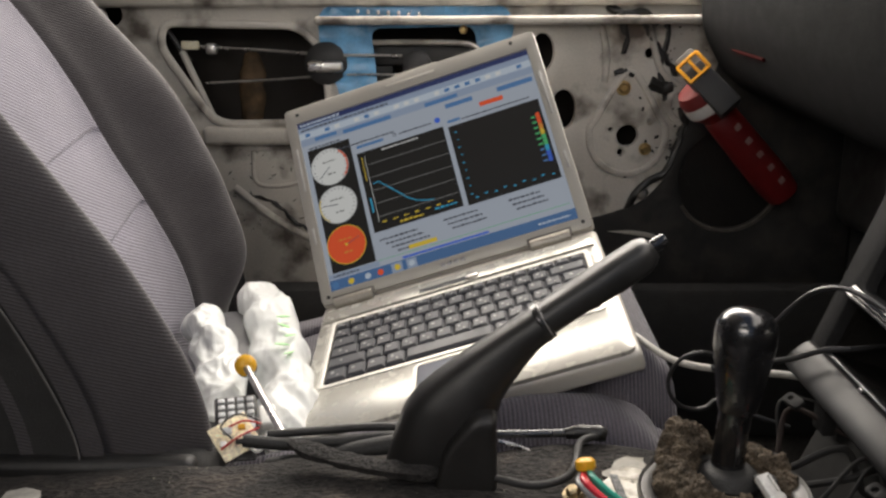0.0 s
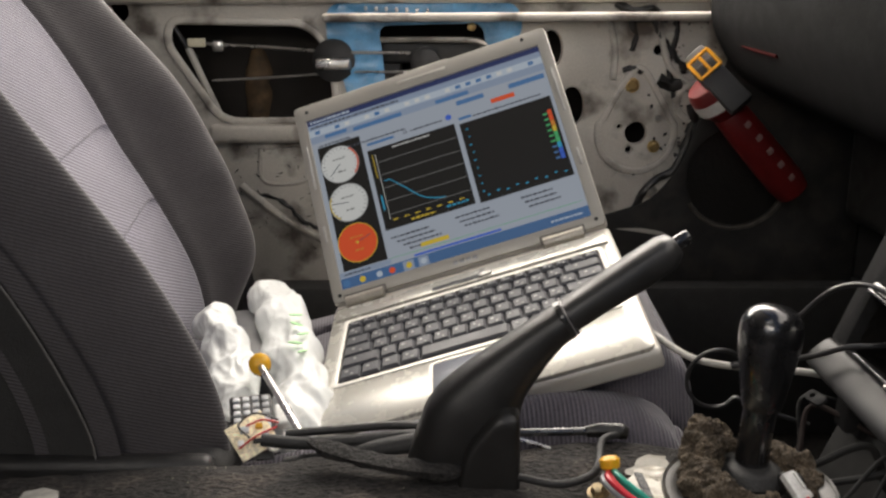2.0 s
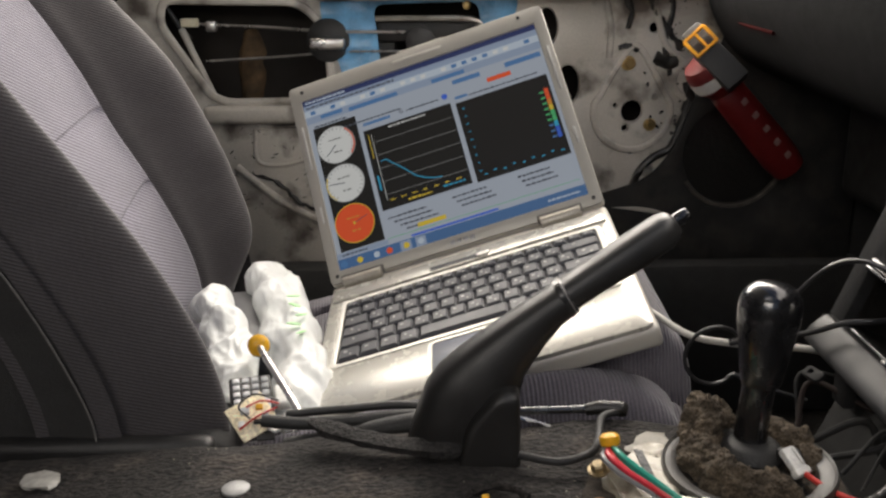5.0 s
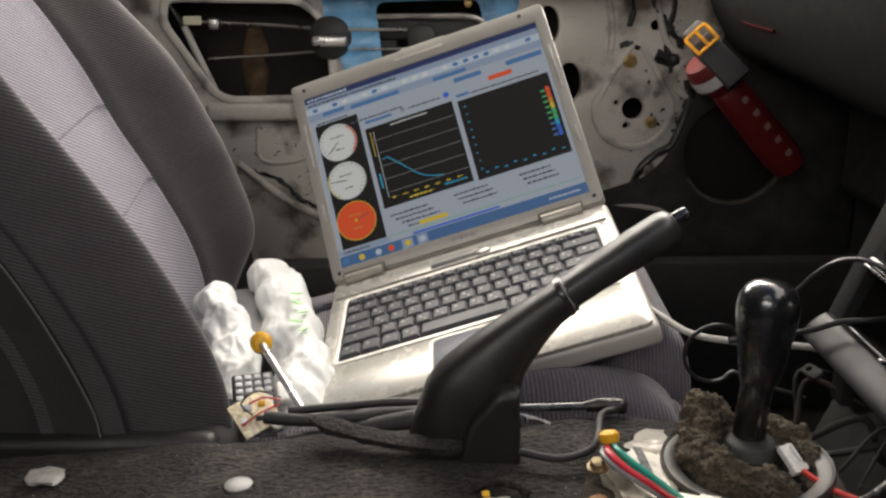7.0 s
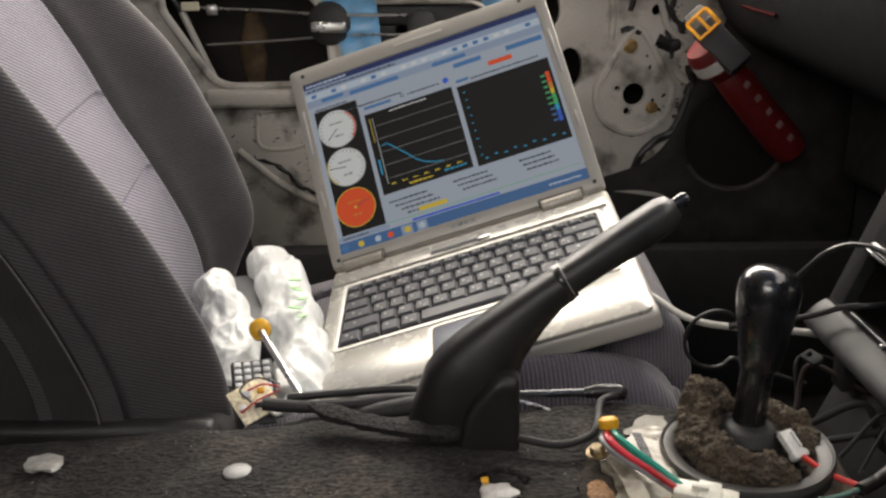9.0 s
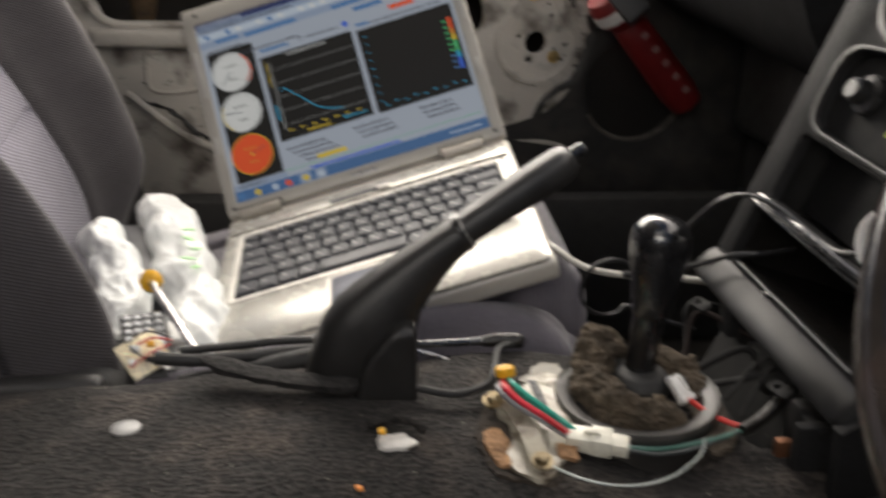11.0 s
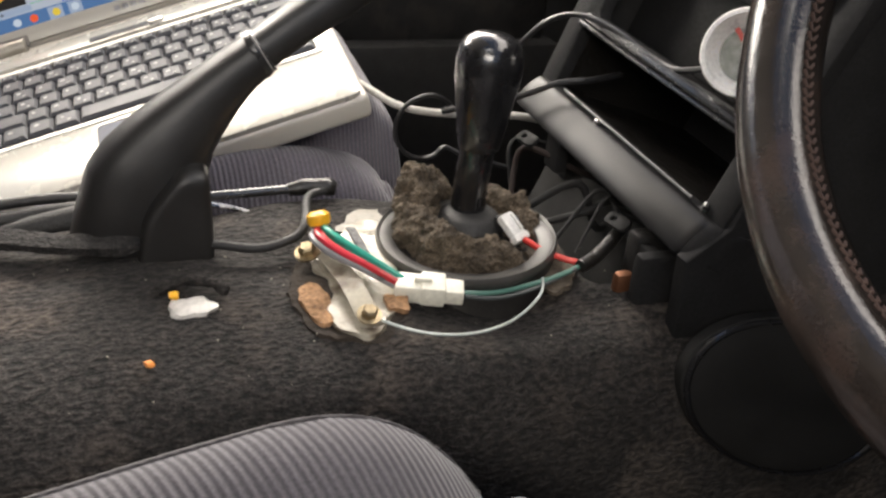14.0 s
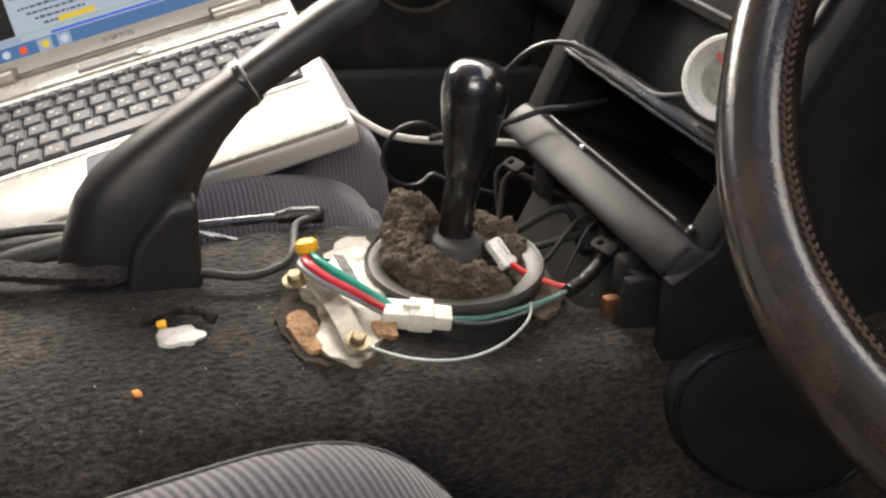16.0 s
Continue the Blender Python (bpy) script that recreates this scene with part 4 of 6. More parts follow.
# ---- handbrake ----
HB_BLACK = mat("glossy_worn_black_plastic", (0.013, 0.0126, 0.0122), 0.44, vary=0.3, fine=0.15, bump=0.12, bscale=1500, stain=(0.05, 0.046, 0.042), stain_amt=0.08, stain_scale=20)
hb = empty("handbrake", Matrix.Translation((0.01, 0.565, 0.43)), "raised black plastic handbrake lever with ribbed grip", "handbrake")
HM = Matrix.Translation((-0.01, -0.565, -0.43))


def limb(rings_xz, half, n=20, power=2.6):
    """A rounded bar through pairs of (top, bottom) points in the upright fore-and-aft plane; half: its half widths."""
    out = []
    for (a, b), w in zip(rings_xz, half):
        c = ((a[0] + b[0]) / 2, (a[1] + b[1]) / 2)
        h = Vector(((a[0] - b[0]) / 2, (a[1] - b[1]) / 2))
        yc = 0.575 + interp(c[0], (0.0, 0.08, 0.17), (-0.008, 0.0, 0.014))
        ring = []
        for k in range(n):
            t = 2 * math.pi * k / n
            s, co = math.sin(t), math.cos(t)
            s, co = math.copysign(abs(s) ** (2 / power), s), math.copysign(abs(co) ** (2 / power), co)
            ring.append((c[0] + h.x * s, yc + w * co, c[1] + h.y * s))
        out.append(ring)
    bm = loft(out)
    bm.transform(HM)
    return bm


part("shroud", limb([((-0.031, 0.425), (0.050, 0.423)), ((-0.027, 0.445), (0.052, 0.440)), ((-0.022, 0.462), (0.0515, 0.462)), ((-0.015, 0.482), (0.0525, 0.477)), ((-0.005, 0.495), (0.056, 0.490)),
                     ((0.009, 0.507), (0.062, 0.500)), ((0.031, 0.523), (0.071, 0.513)), ((0.056, 0.540), (0.082, 0.526)), ((0.0762, 0.5535), (0.0885, 0.531))],
                    [0.024, 0.024, 0.0235, 0.0225, 0.021, 0.019, 0.0175, 0.0165, 0.0160]), HB_BLACK, hb)
part("collar", limb([((0.0737, 0.5545), (0.088, 0.530)), ((0.0752, 0.5552), (0.0900, 0.531)), ((0.0782, 0.5567), (0.0920, 0.534)), ((0.0797, 0.5565), (0.094, 0.535))], [0.0152, 0.0163, 0.0163, 0.0152]), mat("worn_black_collar", (0.02, 0.02, 0.02), 0.3), hb)
part("grip", limb([((0.0797, 0.5555), (0.093, 0.537)), ((0.101, 0.5695), (0.113, 0.550)), ((0.126, 0.586), (0.139, 0.564)), ((0.146, 0.598), (0.158, 0.577)), ((0.153, 0.600), (0.163, 0.583)), ((0.158, 0.598), (0.165, 0.588))],
                  [0.0150, 0.0155, 0.0160, 0.0155, 0.0125, 0.007]), mat("polished_black_grip", (0.017, 0.0166, 0.0162), 0.46, vary=0.3), hb)
part("release_button", lathe([(0.0052, -0.004), (0.0052, 0.008), (0.0042, 0.0105), (0.001, 0.0112)], 16, HM @ axis_frame((0.161, 0.590, 0.5935), (0.83, 0.08, 0.52))), BLACK_GLOSS, hb)
boss = loft([[(0.0305 + (x - 0.0305) * k, y, 0.455 + (z - 0.455) * k) for x, z in rounded([(0.006, 0.424), (0.051, 0.424), (0.050, 0.486), (0.036, 0.488), (0.014, 0.462)], 0.010)] for k, y in ((1.04, 0.556), (1.02, 0.543), (0.99, 0.5385), (0.93, 0.5360), (0.84, 0.5350), (0.70, 0.5348))])
boss.transform(HM)
part("boss", boss, HB_BLACK, hb)
# Thin highlight on the collar, put in as a paler ring
part("collar_edge", limb([((0.0775, 0.5566), (0.0915, 0.5332)), ((0.0781, 0.5571), (0.0921, 0.5332)), ((0.0787, 0.5569), (0.0926, 0.5339))], [0.0160, 0.0166, 0.0161]), mat("collar_edge_highlight", (0.22, 0.21, 0.20), 0.35), hb, "thin bright highlight on the collar edge")

# ---- gear lever ----
GC = Vector((0.210, 0.541, 0.434))
gear = empty("gear_lever", Matrix.Translation(GC), "glossy black gear knob on a short black lever", "gear lever")
kb = Vector((0.2160, 0.55, 0.488)) - GC
kt = Vector((0.2190, 0.553, 0.560)) - GC
KM = axis_frame(kb, kt - kb)
part("knob", lathe([(0.009, -0.001), (0.0128, 0.000), (0.0142, 0.005), (0.0162, 0.018), (0.0188, 0.034), (0.0206, 0.046), (0.0208, 0.055), (0.0194, 0.0632), (0.0158, 0.0688), (0.0108, 0.0717), (0.0055, 0.0728), (0.0005, 0.073)], 36, KM), BLACK_GLOSS, gear)
part("lever", tube([(0.003, 0.009, 0.0), (0.0035, 0.010, 0.020), (0.0055, 0.009, 0.058)], 0.0125, 20, 6, radii=[0.0128, 0.0112, 0.0112]), BLACK_GLOSS, gear)
part("lever_cup", lathe([(0.021, -0.004), (0.0225, 0.002), (0.019, 0.008), (0.015, 0.010)], 24, Matrix.Translation((0.002, 0.004, 0.003))), BLACK_RUBBER, gear)
part("lever_clamp", box((0.016, 0.010, 0.010), (0.022, -0.012, 0.010), 0.003, m=Matrix.Identity(4)), BLACK, gear)
RING_M = axis_frame((0.2022, 0.5228, 0.4385), (-0.05, -0.02, 1)) @ Matrix.Diagonal((0.915, 0.915, 1, 1))
RING = mat("dusty_black_rubber_ring", (0.030, 0.0285, 0.027), 0.5, vary=0.3, scale=25, stain=(0.12, 0.11, 0.095), stain_amt=0.25, stain_scale=30)
ring = empty("gear_boot_ring", RING_M, "dusty black rubber ring round the gear lever hole", "rubber ring")
part("wall", lathe([(0.0622, -0.036), (0.0610, -0.020), (0.0604, -0.004), (0.0610, -0.0005)], 56, caps=False), RING, ring)
part("flange", lathe([(0.0604, -0.002), (0.0616, 0.000), (0.0619, 0.003), (0.0608, 0.0053), (0.0596, 0.0044), (0.0588, 0.0036), (0.0505, 0.0028), (0.0490, 0.0015), (0.0485, -0.012), (0.044, -0.018)], 56, caps=False), mat("dusty_grey_rubber_flange", (0.060, 0.058, 0.055), 0.42, vary=0.3, scale=30, stain=(0.15, 0.14, 0.12), stain_amt=0.3, stain_scale=40), ring, "dusty grey flat rubber rim")
tagged(part("selector_plate", lathe([(0.0445, -0.020), (0.0445, -0.012), (0.0005, -0.011)], 32, axis_frame((0.2022, 0.5228, 0.4385), (-0.05, -0.02, 1))), STEEL_DULL), "dirty steel selector plate below the gear lever", "metal plate")
# foam wads: crumbled dark brown foam pushed round the lever
FOAM = mat("crumbling_brown_foam", (0.092, 0.071, 0.049), 1.0, vary=0.45, scale=60, fine=0.6, fscale=700, bump=1.0, bscale=700)


def foam(pts, radii, seed, label):
    bm = tube([Vector(p) + Vector((-0.007, -0.013, 0.006)) for p in pts], 0.02, 48, 22, radii=radii)
    bmesh.ops.subdivide_edges(bm, edges=bm.edges, cuts=1, use_grid_fill=True)
    lumpy(bm, 0.0062, 75, seed)
    lumpy(bm, 0.0022, 190, seed + 5)
    lumpy(bm, 0.0007, 520, seed + 9)
    o = part("foam_wad", bm, FOAM)
    o.data.shade_smooth()
    return tagged(o, label, "foam")


foam([(0.216, 0.596, 0.432), (0.205, 0.595, 0.441), (0.193, 0.583, 0.447), (0.183, 0.562, 0.440), (0.181, 0.543, 0.436), (0.188, 0.524, 0.434), (0.203, 0.511, 0.432), (0.220, 0.508, 0.431), (0.232, 0.509, 0.427)],
     [0.007, 0.012, 0.0145, 0.0135, 0.014, 0.015, 0.0145, 0.012, 0.007], 1.0, "crumbling brown foam wad packed round the gear lever")
foam([(0.232, 0.585, 0.430), (0.245, 0.572, 0.436), (0.252, 0.553, 0.434), (0.249, 0.535, 0.428)], [0.008, 0.012, 0.012, 0.007], 3.0, "small brown foam wad inside the rubber ring")

# ---- centre console ----
console = empty("centre_console", Matrix.Translation((0.305, 0.57, 0.43)), "black plastic centre console with an empty radio slot", "car console")
# plate x: towards the driver, y: up the face, z: out towards the rear
FACE = Matrix(((0.0548, 0.3359, -0.9403, 0.3023), (-0.9941, -0.0698, -0.0829, 0.6387), (-0.0935, 0.9393, 0.3301, 0.5003), (0, 0, 0, 1)))
CI = Matrix.Translation((-0.305, -0.57, -0.43))
CM = CI @ FACE
slot = rounded([(0.012, 0.004), (0.190, 0.004), (0.190, 0.048), (0.010, 0.048)], 0.004)
pocket = rounded([(0.020, 0.060), (0.192, 0.060), (0.192, 0.110), (0.018, 0.112)], 0.006)
heater = rounded([(0.020, 0.120), (0.192, 0.118), (0.192, 0.182), (0.100, 0.188), (0.018, 0.180)], 0.022)
face_out = rounded([(-0.008, -0.004), (0.212, -0.004), (0.216, 0.36), (-0.022, 0.36)], 0.008)
bm = sheet(face_out, [slot, pocket, heater, circle(0.062, 0.226, 0.031, 36), circle(0.148, 0.226, 0.031, 36)], 0.010, 0.003)
bm.transform(CM)
part("fascia", bm, CONSOLE, console)
# Slot walls use the sealant black, so the recess is dark in colour itself
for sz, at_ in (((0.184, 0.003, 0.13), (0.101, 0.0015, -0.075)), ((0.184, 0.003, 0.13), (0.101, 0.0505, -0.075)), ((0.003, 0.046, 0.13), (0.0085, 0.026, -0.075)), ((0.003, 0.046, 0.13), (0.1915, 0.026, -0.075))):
    part("slot_wall", box(sz, at_), GREASE_AND_RECESS, console, smooth=False, m=CM)
part("slot_back", box((0.184, 0.05, 0.003), (0.101, 0.026, -0.141)), SEAT_BLACK, console, smooth=False, m=CM)
# Lit lower edge of the slot, its highlight drawn as a thin paler tube
part("slot_edge", tube([CM @ Vector(q) for q in ((0.028, 0.0053, 0.001), (0.10, 0.0053, 0.001), (0.181, 0.0053, 0.001))], 0.0009, 8), mat("slot_edge_highlight", (0.16, 0.16, 0.16), 0.3), console, "bright highlight along the slot edge")
part("slot_edge", tube([CM @ Vector(q) for q in ((0.008, 0.0500, 0.001), (0.10, 0.0500, 0.002), (0.194, 0.0500, 0.001))], 0.0018, 8), BLACK_GLOSS, console)
part("slot_edge", tube([CM @ Vector(q) for q in ((0.012, 0.0560, 0.001), (0.10, 0.0555, 0.003), (0.194, 0.0550, 0.001))], 0.0030, 8), BLACK_GLOSS, console)
part("slot_clip", box((0.005, 0.003, 0.003), (0.078, 0.0035, 0.003), 0.0008), STEEL, console, "small bright clip", m=CM)
part("slot_screw", lathe([(0.003, 0), (0.003, 0.001), (0.001, 0.002)], 12, CM @ Matrix.Translation((0.1945, 0.006, 0.001))), BLACK_GLOSS, console)
# Darker copy of the console plastic; shade behind and inside it put into colour
SHADED_BLACK = mat("shaded_black_backing", (0.012, 0.012, 0.012), 0.9, vary=0.3)
LIP = mat("satin_lip_plastic", (0.011, 0.011, 0.0115), 0.36, vary=0.2)
LIP.node_tree.nodes["Principled BSDF"].inputs["Specular IOR Level"].default_value = 0.2
lip_section = [(0.003, -0.012), (0.003, 0.0020), (0.0015, 0.0048), (-0.002, 0.0076), (-0.007, 0.0103), (-0.012, 0.0123), (-0.0165, 0.0136), (-0.0195, 0.0143), (-0.0212, 0.0142), (-0.0222, 0.0130), (-0.0226, 0.0105), (-0.022, -0.012)]
part("lip", loft([[(x, y * k, z - (1 - k) * 0.008) for y, z in lip_section] for x, k in ((-0.004, 0.86), (-0.001, 0.98), (0.003, 1.0), (0.07, 1.0), (0.14, 1.0), (0.200, 1.0), (0.2035, 0.98), (0.2055, 0.86))]), LIP, console, "rounded satin lower lip", m=CM)
part("lip_corner", loft([[(0.2055 + 0.013 * math.sin(a), y * 0.9, z - 0.0012 - 0.020 * (1 - math.cos(a))) for y, z in lip_section] for a in (math.pi / 2 * k / 8 for k in range(9))]), CONSOLE, console, m=CM)
part("lower_panel", box((0.20, 0.10, 0.004), (0.10, -0.075, -0.040), 0.001), SHADED_BLACK, console, m=CM)
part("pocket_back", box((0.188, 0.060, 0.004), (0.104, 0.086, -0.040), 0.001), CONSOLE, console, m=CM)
part("heater_panel", box((0.186, 0.078, 0.004), (0.105, 0.152, -0.016), 0.001), SHADED_BLACK, console, m=CM)
bm = sheet([(0.105 + (x - 0.105) * 1.05, 0.152 + (y - 0.152) * 1.10) for x, y in heater], [heater], 0.004, 0.001)
bm.transform(CM @ Matrix.Translation((0, 0, 0.003)))
part("heater_trim", bm, mat("grey_heater_trim", (0.014, 0.014, 0.014), 0.5), console)
part("heater_knob", lathe([(0.015, 0), (0.014, 0.003), (0.009, 0.005), (0.0085, 0.014), (0.006, 0.016), (0.0005, 0.016)], 28, CM @ Matrix.Translation((0.048, 0.155, -0.010))), mat("black_edged_knob", (0.022, 0.022, 0.022), 0.28), console)
for x, y in ((0.088, 0.138), (0.096, 0.144)):
    part("heater_symbol", box((0.005, 0.004, 0.001), (x, y, -0.0093)), mat("yellow_green_symbol", (0.45, 0.5, 0.05), 0.5), console, smooth=False, m=CM)
for x, y in ((0.104, 0.158), (0.114, 0.166), (0.118, 0.148)):
    part("heater_symbol", box((0.009, 0.003, 0.001), (x, y, -0.0093)), mat("dim_grey_symbol", (0.14, 0.16, 0.14), 0.5), console, smooth=False, m=CM)
for vx in (0.062, 0.148):
    part("vent_bezel", lathe([(0.027, -0.02), (0.028, 0.0), (0.031, 0.006), (0.035, 0.006), (0.037, 0.0)], 40, CM @ Matrix.Translation((vx, 0.226, 0.0)), caps=False), mat("satin_grey_vent_bezel", (0.02, 0.02, 0.021), 0.45), console)
    for k in range(5):
        part("vent_slat", box((0.058, 0.003, 0.014), (vx, 0.204 + 0.011 * k, -0.014), 0.001), BLACK, console, m=CM)
part("side_wall", sheet([(0.293, 0.466), (0.297, 0.404), (0.36, 0.396), (0.46, 0.33), (0.70, 0.33), (0.70, 0.84), (0.442, 0.84), (0.318, 0.484)], (), 0.010, 0.002), CONSOLE, console, m=CI @ Matrix(((1, 0, 0, 0), (0, 0, -1, 0.424), (0, 1, 0, 0), (0, 0, 0, 1))))
# Passenger-side wall in the darker copy, its shade painted in
part("side_wall", sheet([(0.312, 0.497), (0.35, 0.45), (0.70, 0.40), (0.70, 0.84), (0.436, 0.84)], (), 0.010, 0.002), SHADED_BLACK, console, m=CI @ Matrix(((1, 0, 0, 0), (0, 0, -1, 0.640), (0, 1, 0, 0), (0, 0, 0, 1))))
part("back_fill", box((0.02, 0.22, 0.36), (0.55, 0.57, 0.50)), SHADED_BLACK, console, smooth=False, m=CI)


def tab(p, d):
    """A small moulded mounting tab with a screw hole."""
    bm = sheet(rounded([(-0.005, -0.010), (0.005, -0.010), (0.005, 0.008), (-0.005, 0.008)], 0.004), [circle(0, 0.002, 0.0022, 12)], 0.003, 0.0006)
    bm.transform(CI @ axis_frame(p, (-0.5, -0.15, 0.85), d))
    return part("mounting_tab", bm, CONSOLE, console)


tab((0.276, 0.605, 0.471), (0.9, 0.25, 0.5))
tab((0.290, 0.495, 0.458), (0.9, 0.25, 0.5))
part("tab_arm", box((0.008, 0.040, 0.006), (0.296, 0.466, 0.452), 0.0015), CONSOLE, console, m=CI)
part("tab_arm", box((0.010, 0.020, 0.030), (0.300, 0.600, 0.462), 0.002), CONSOLE, console, m=CI)
part("lower_bracket", box((0.05, 0.014, 0.055), (0.315, 0.475, 0.432), 0.004, 2), BLACK, console, m=CI)
part("lower_bracket", box((0.04, 0.02, 0.03), (0.335, 0.62, 0.445), 0.004, 2), SHADED_BLACK, console, m=CI)
part("lower_bracket", box((0.030, 0.010, 0.050), (0.296, 0.452, 0.432), 0.003, 2), CONSOLE, console, m=CI)
part("copper_clip", box((0.012, 0.008, 0.022), (0.282, 0.464, 0.428), 0.003, 2), mat("copper_clip_metal", (0.24, 0.11, 0.06), 0.5, metal=0.8), console, m=CI)
part("copper_clip", box((0.014, 0.006, 0.008), (0.292, 0.446, 0.420), 0.002, 2), mat("rusty_clip_metal", (0.20, 0.09, 0.05), 0.55, metal=0.6), console, m=CI)
part("bulb", lathe([(0.004, 0), (0.005, 0.006), (0.003, 0.010), (0.0005, 0.011)], 14, CI @ axis_frame((0.262, 0.64, 0.468), (-0.6, -0.6, 0.4))), BRASS, console, "small brass bulb holder")

# ---- gauge pod ----
gp = Vector((0.330, 0.468, 0.570))
gd = (Vector((0.0, 0.14, 0.72)) - gp).normalized()
pod = empty("gauge_pod", axis_frame(gp + Vector((0.002, -0.004, 0.001)), gd) @ Matrix.Diagonal((0.90, 0.90, 0.90, 1)), "round white-rimmed auxiliary gauge fixed to the console", "gauge")
part("housing", lathe([(0.024, -0.035), (0.0268, -0.010), (0.0275, 0.004), (0.0265, 0.007), (0.0240, 0.007), (0.0172, -0.010)], 44, caps=False), mat("white_gauge_rim", (0.93, 0.92, 0.89), 0.3), pod)
part("dial", lathe([(0.0178, -0.0100), (0.0005, -0.0095)], 36), mat("dark_glassy_dial", (0.26, 0.27, 0.24), 0.2, vary=0.3, scale=120), pod)
part("needle", box((0.003, 0.020, 0.0008), (0.002, 0.008, -0.0075), m=Matrix.Rotation(radians(25), 4, "Z")), mat("red_needle", (0.6, 0.04, 0.02), 0.4), pod, smooth=False)
part("hub", lathe([(0.004, -0.0095), (0.004, -0.0065), (0.002, -0.0055)], 16), BLACK, pod)
part("warning_mark", box((0.008, 0.007, 0.0006), (0.006, -0.012, -0.0090), m=Matrix.Rotation(radians(-20), 4, "Z")), mat("orange_dial_mark", (0.8, 0.35, 0.03), 0.5), pod, smooth=False)
part("bracket", tube([(0, 0.0, -0.03), (0.0, -0.01, -0.06), (0.01, -0.02, -0.12)], 0.007, 10), BLACK, pod)

# ---- steering wheel ----
WC, WR, WT = Vector((0.297, 0.198, 0.688)), 0.1714, 0.0150
wn_dir = Vector((-1.0, -0.067, 0.537)).normalized()
WM = axis_frame(WC, wn_dir, (0, 1, 0))
wheel = empty("steering_wheel", WM, "worn dark brown leather steering wheel with stitching", "steering wheel")
LEATHER = mat("worn_brown_black_leather", (0.020, 0.016, 0.014), 0.16, vary=0.4, scale=40, fine=0.3, fscale=900, bump=0.12, bscale=700, stain=(0.040, 0.025, 0.020), stain_amt=0.5, stain_scale=40, coat=0.35)
part("rim", loft([[((WR + WT * math.cos(b)) * math.cos(a), (WR + WT * math.cos(b)) * math.sin(a), WT * math.sin(b)) for b in (2 * math.pi * k / 20 for k in range(20))] for a in (2 * math.pi * i / 140 for i in range(141))], caps=False), LEATHER, wheel)
st = bmesh.new()
for i in range(260):
    a = 2 * math.pi * i / 260
    for s in (-1, 1):
        bmesh.ops.create_cube(st, size=1, matrix=Matrix.Rotation(a, 4, "Z") @ Matrix.Translation((WR - WT * 0.965 - 0.0003 * s, 0, 0.0043 - 0.0012 * s)) @ Matrix.Rotation(radians(35 * s), 4, "X") @ Matrix.Diagonal((0.0009, 0.0034, 0.0009, 1)))
part("stitching", st, mat("rust_brown_thread", (0.066, 0.040, 0.032), 0.85), wheel, "rust-brown cross stitching", smooth=False)["kind"] = "stuff"
for a in (-0.35, math.pi + 0.35, -math.pi / 2):
    c, s = math.cos(a), math.sin(a)
    part("spoke", tube([(0.04 * c, 0.04 * s, -0.035), (0.10 * c, 0.10 * s, -0.02), (0.165 * c, 0.165 * s, 0.0)], 0.016, 12, 6, flat=0.45), BLACK, wheel)
part("hub", lathe([(0.030, -0.10), (0.055, -0.06), (0.058, -0.03), (0.050, -0.018), (0.0005, -0.014)], 36), BLACK, wheel)

# ---- loose things on the passenger seat ----
BAG = mat("thin_white_plastic_bag", (0.92, 0.945, 0.925), 0.38, vary=0.04, scale=30, fine=0.02, bump=0.12, bscale=110, subsurf=0.35)
bn = BAG.node_tree
bag_co = bn.nodes.new("ShaderNodeTexCoord").outputs["Object"]
stretch = bn.nodes.new("ShaderNodeMapping")
stretch.inputs["Rotation"].default_value = (0, 0, radians(-28))
stretch.inputs["Scale"].default_value = (48, 20, 34)
bn.links.new(bag_co, stretch.inputs["Vector"])
fold = bn.nodes.new("ShaderNodeTexNoise")
fold.noise_type = "RIDGED_MULTIFRACTAL"
fold.inputs["Scale"].default_value = 1.0
fold.inputs["Detail"].default_value = 3.0
fold.inputs["Distortion"].default_value = 0.6
bn.links.new(stretch.outputs[0], fold.inputs["Vector"])
span = bn.nodes.new("ShaderNodeMapRange")
span.inputs[1].default_value, span.inputs[2].default_value = 0.15, 0.9
span.inputs[3].default_value, span.inputs[4].default_value = 0.78, 1.0
bn.links.new(fold.outputs["Fac"], span.inputs[0])
bn.links.new(span.outputs[0], bn.nodes["Principled BSDF"].inputs["Alpha"])
crease = bn.nodes.new("ShaderNodeBump")
crease.inputs["Strength"].default_value = 0.4
crease.inputs["Distance"].default_value = 0.004
bn.links.new(fold.outputs["Fac"], crease.inputs["Height"])
bn.links.new(crease.outputs[0], bn.nodes["Principled BSDF"].inputs["Normal"])
WHITE = mat("white_nylon", (0.82, 0.81, 0.78), 0.35)
GREEN_INK = mat("pale_green_print", (0.42, 0.75, 0.35), 0.4)


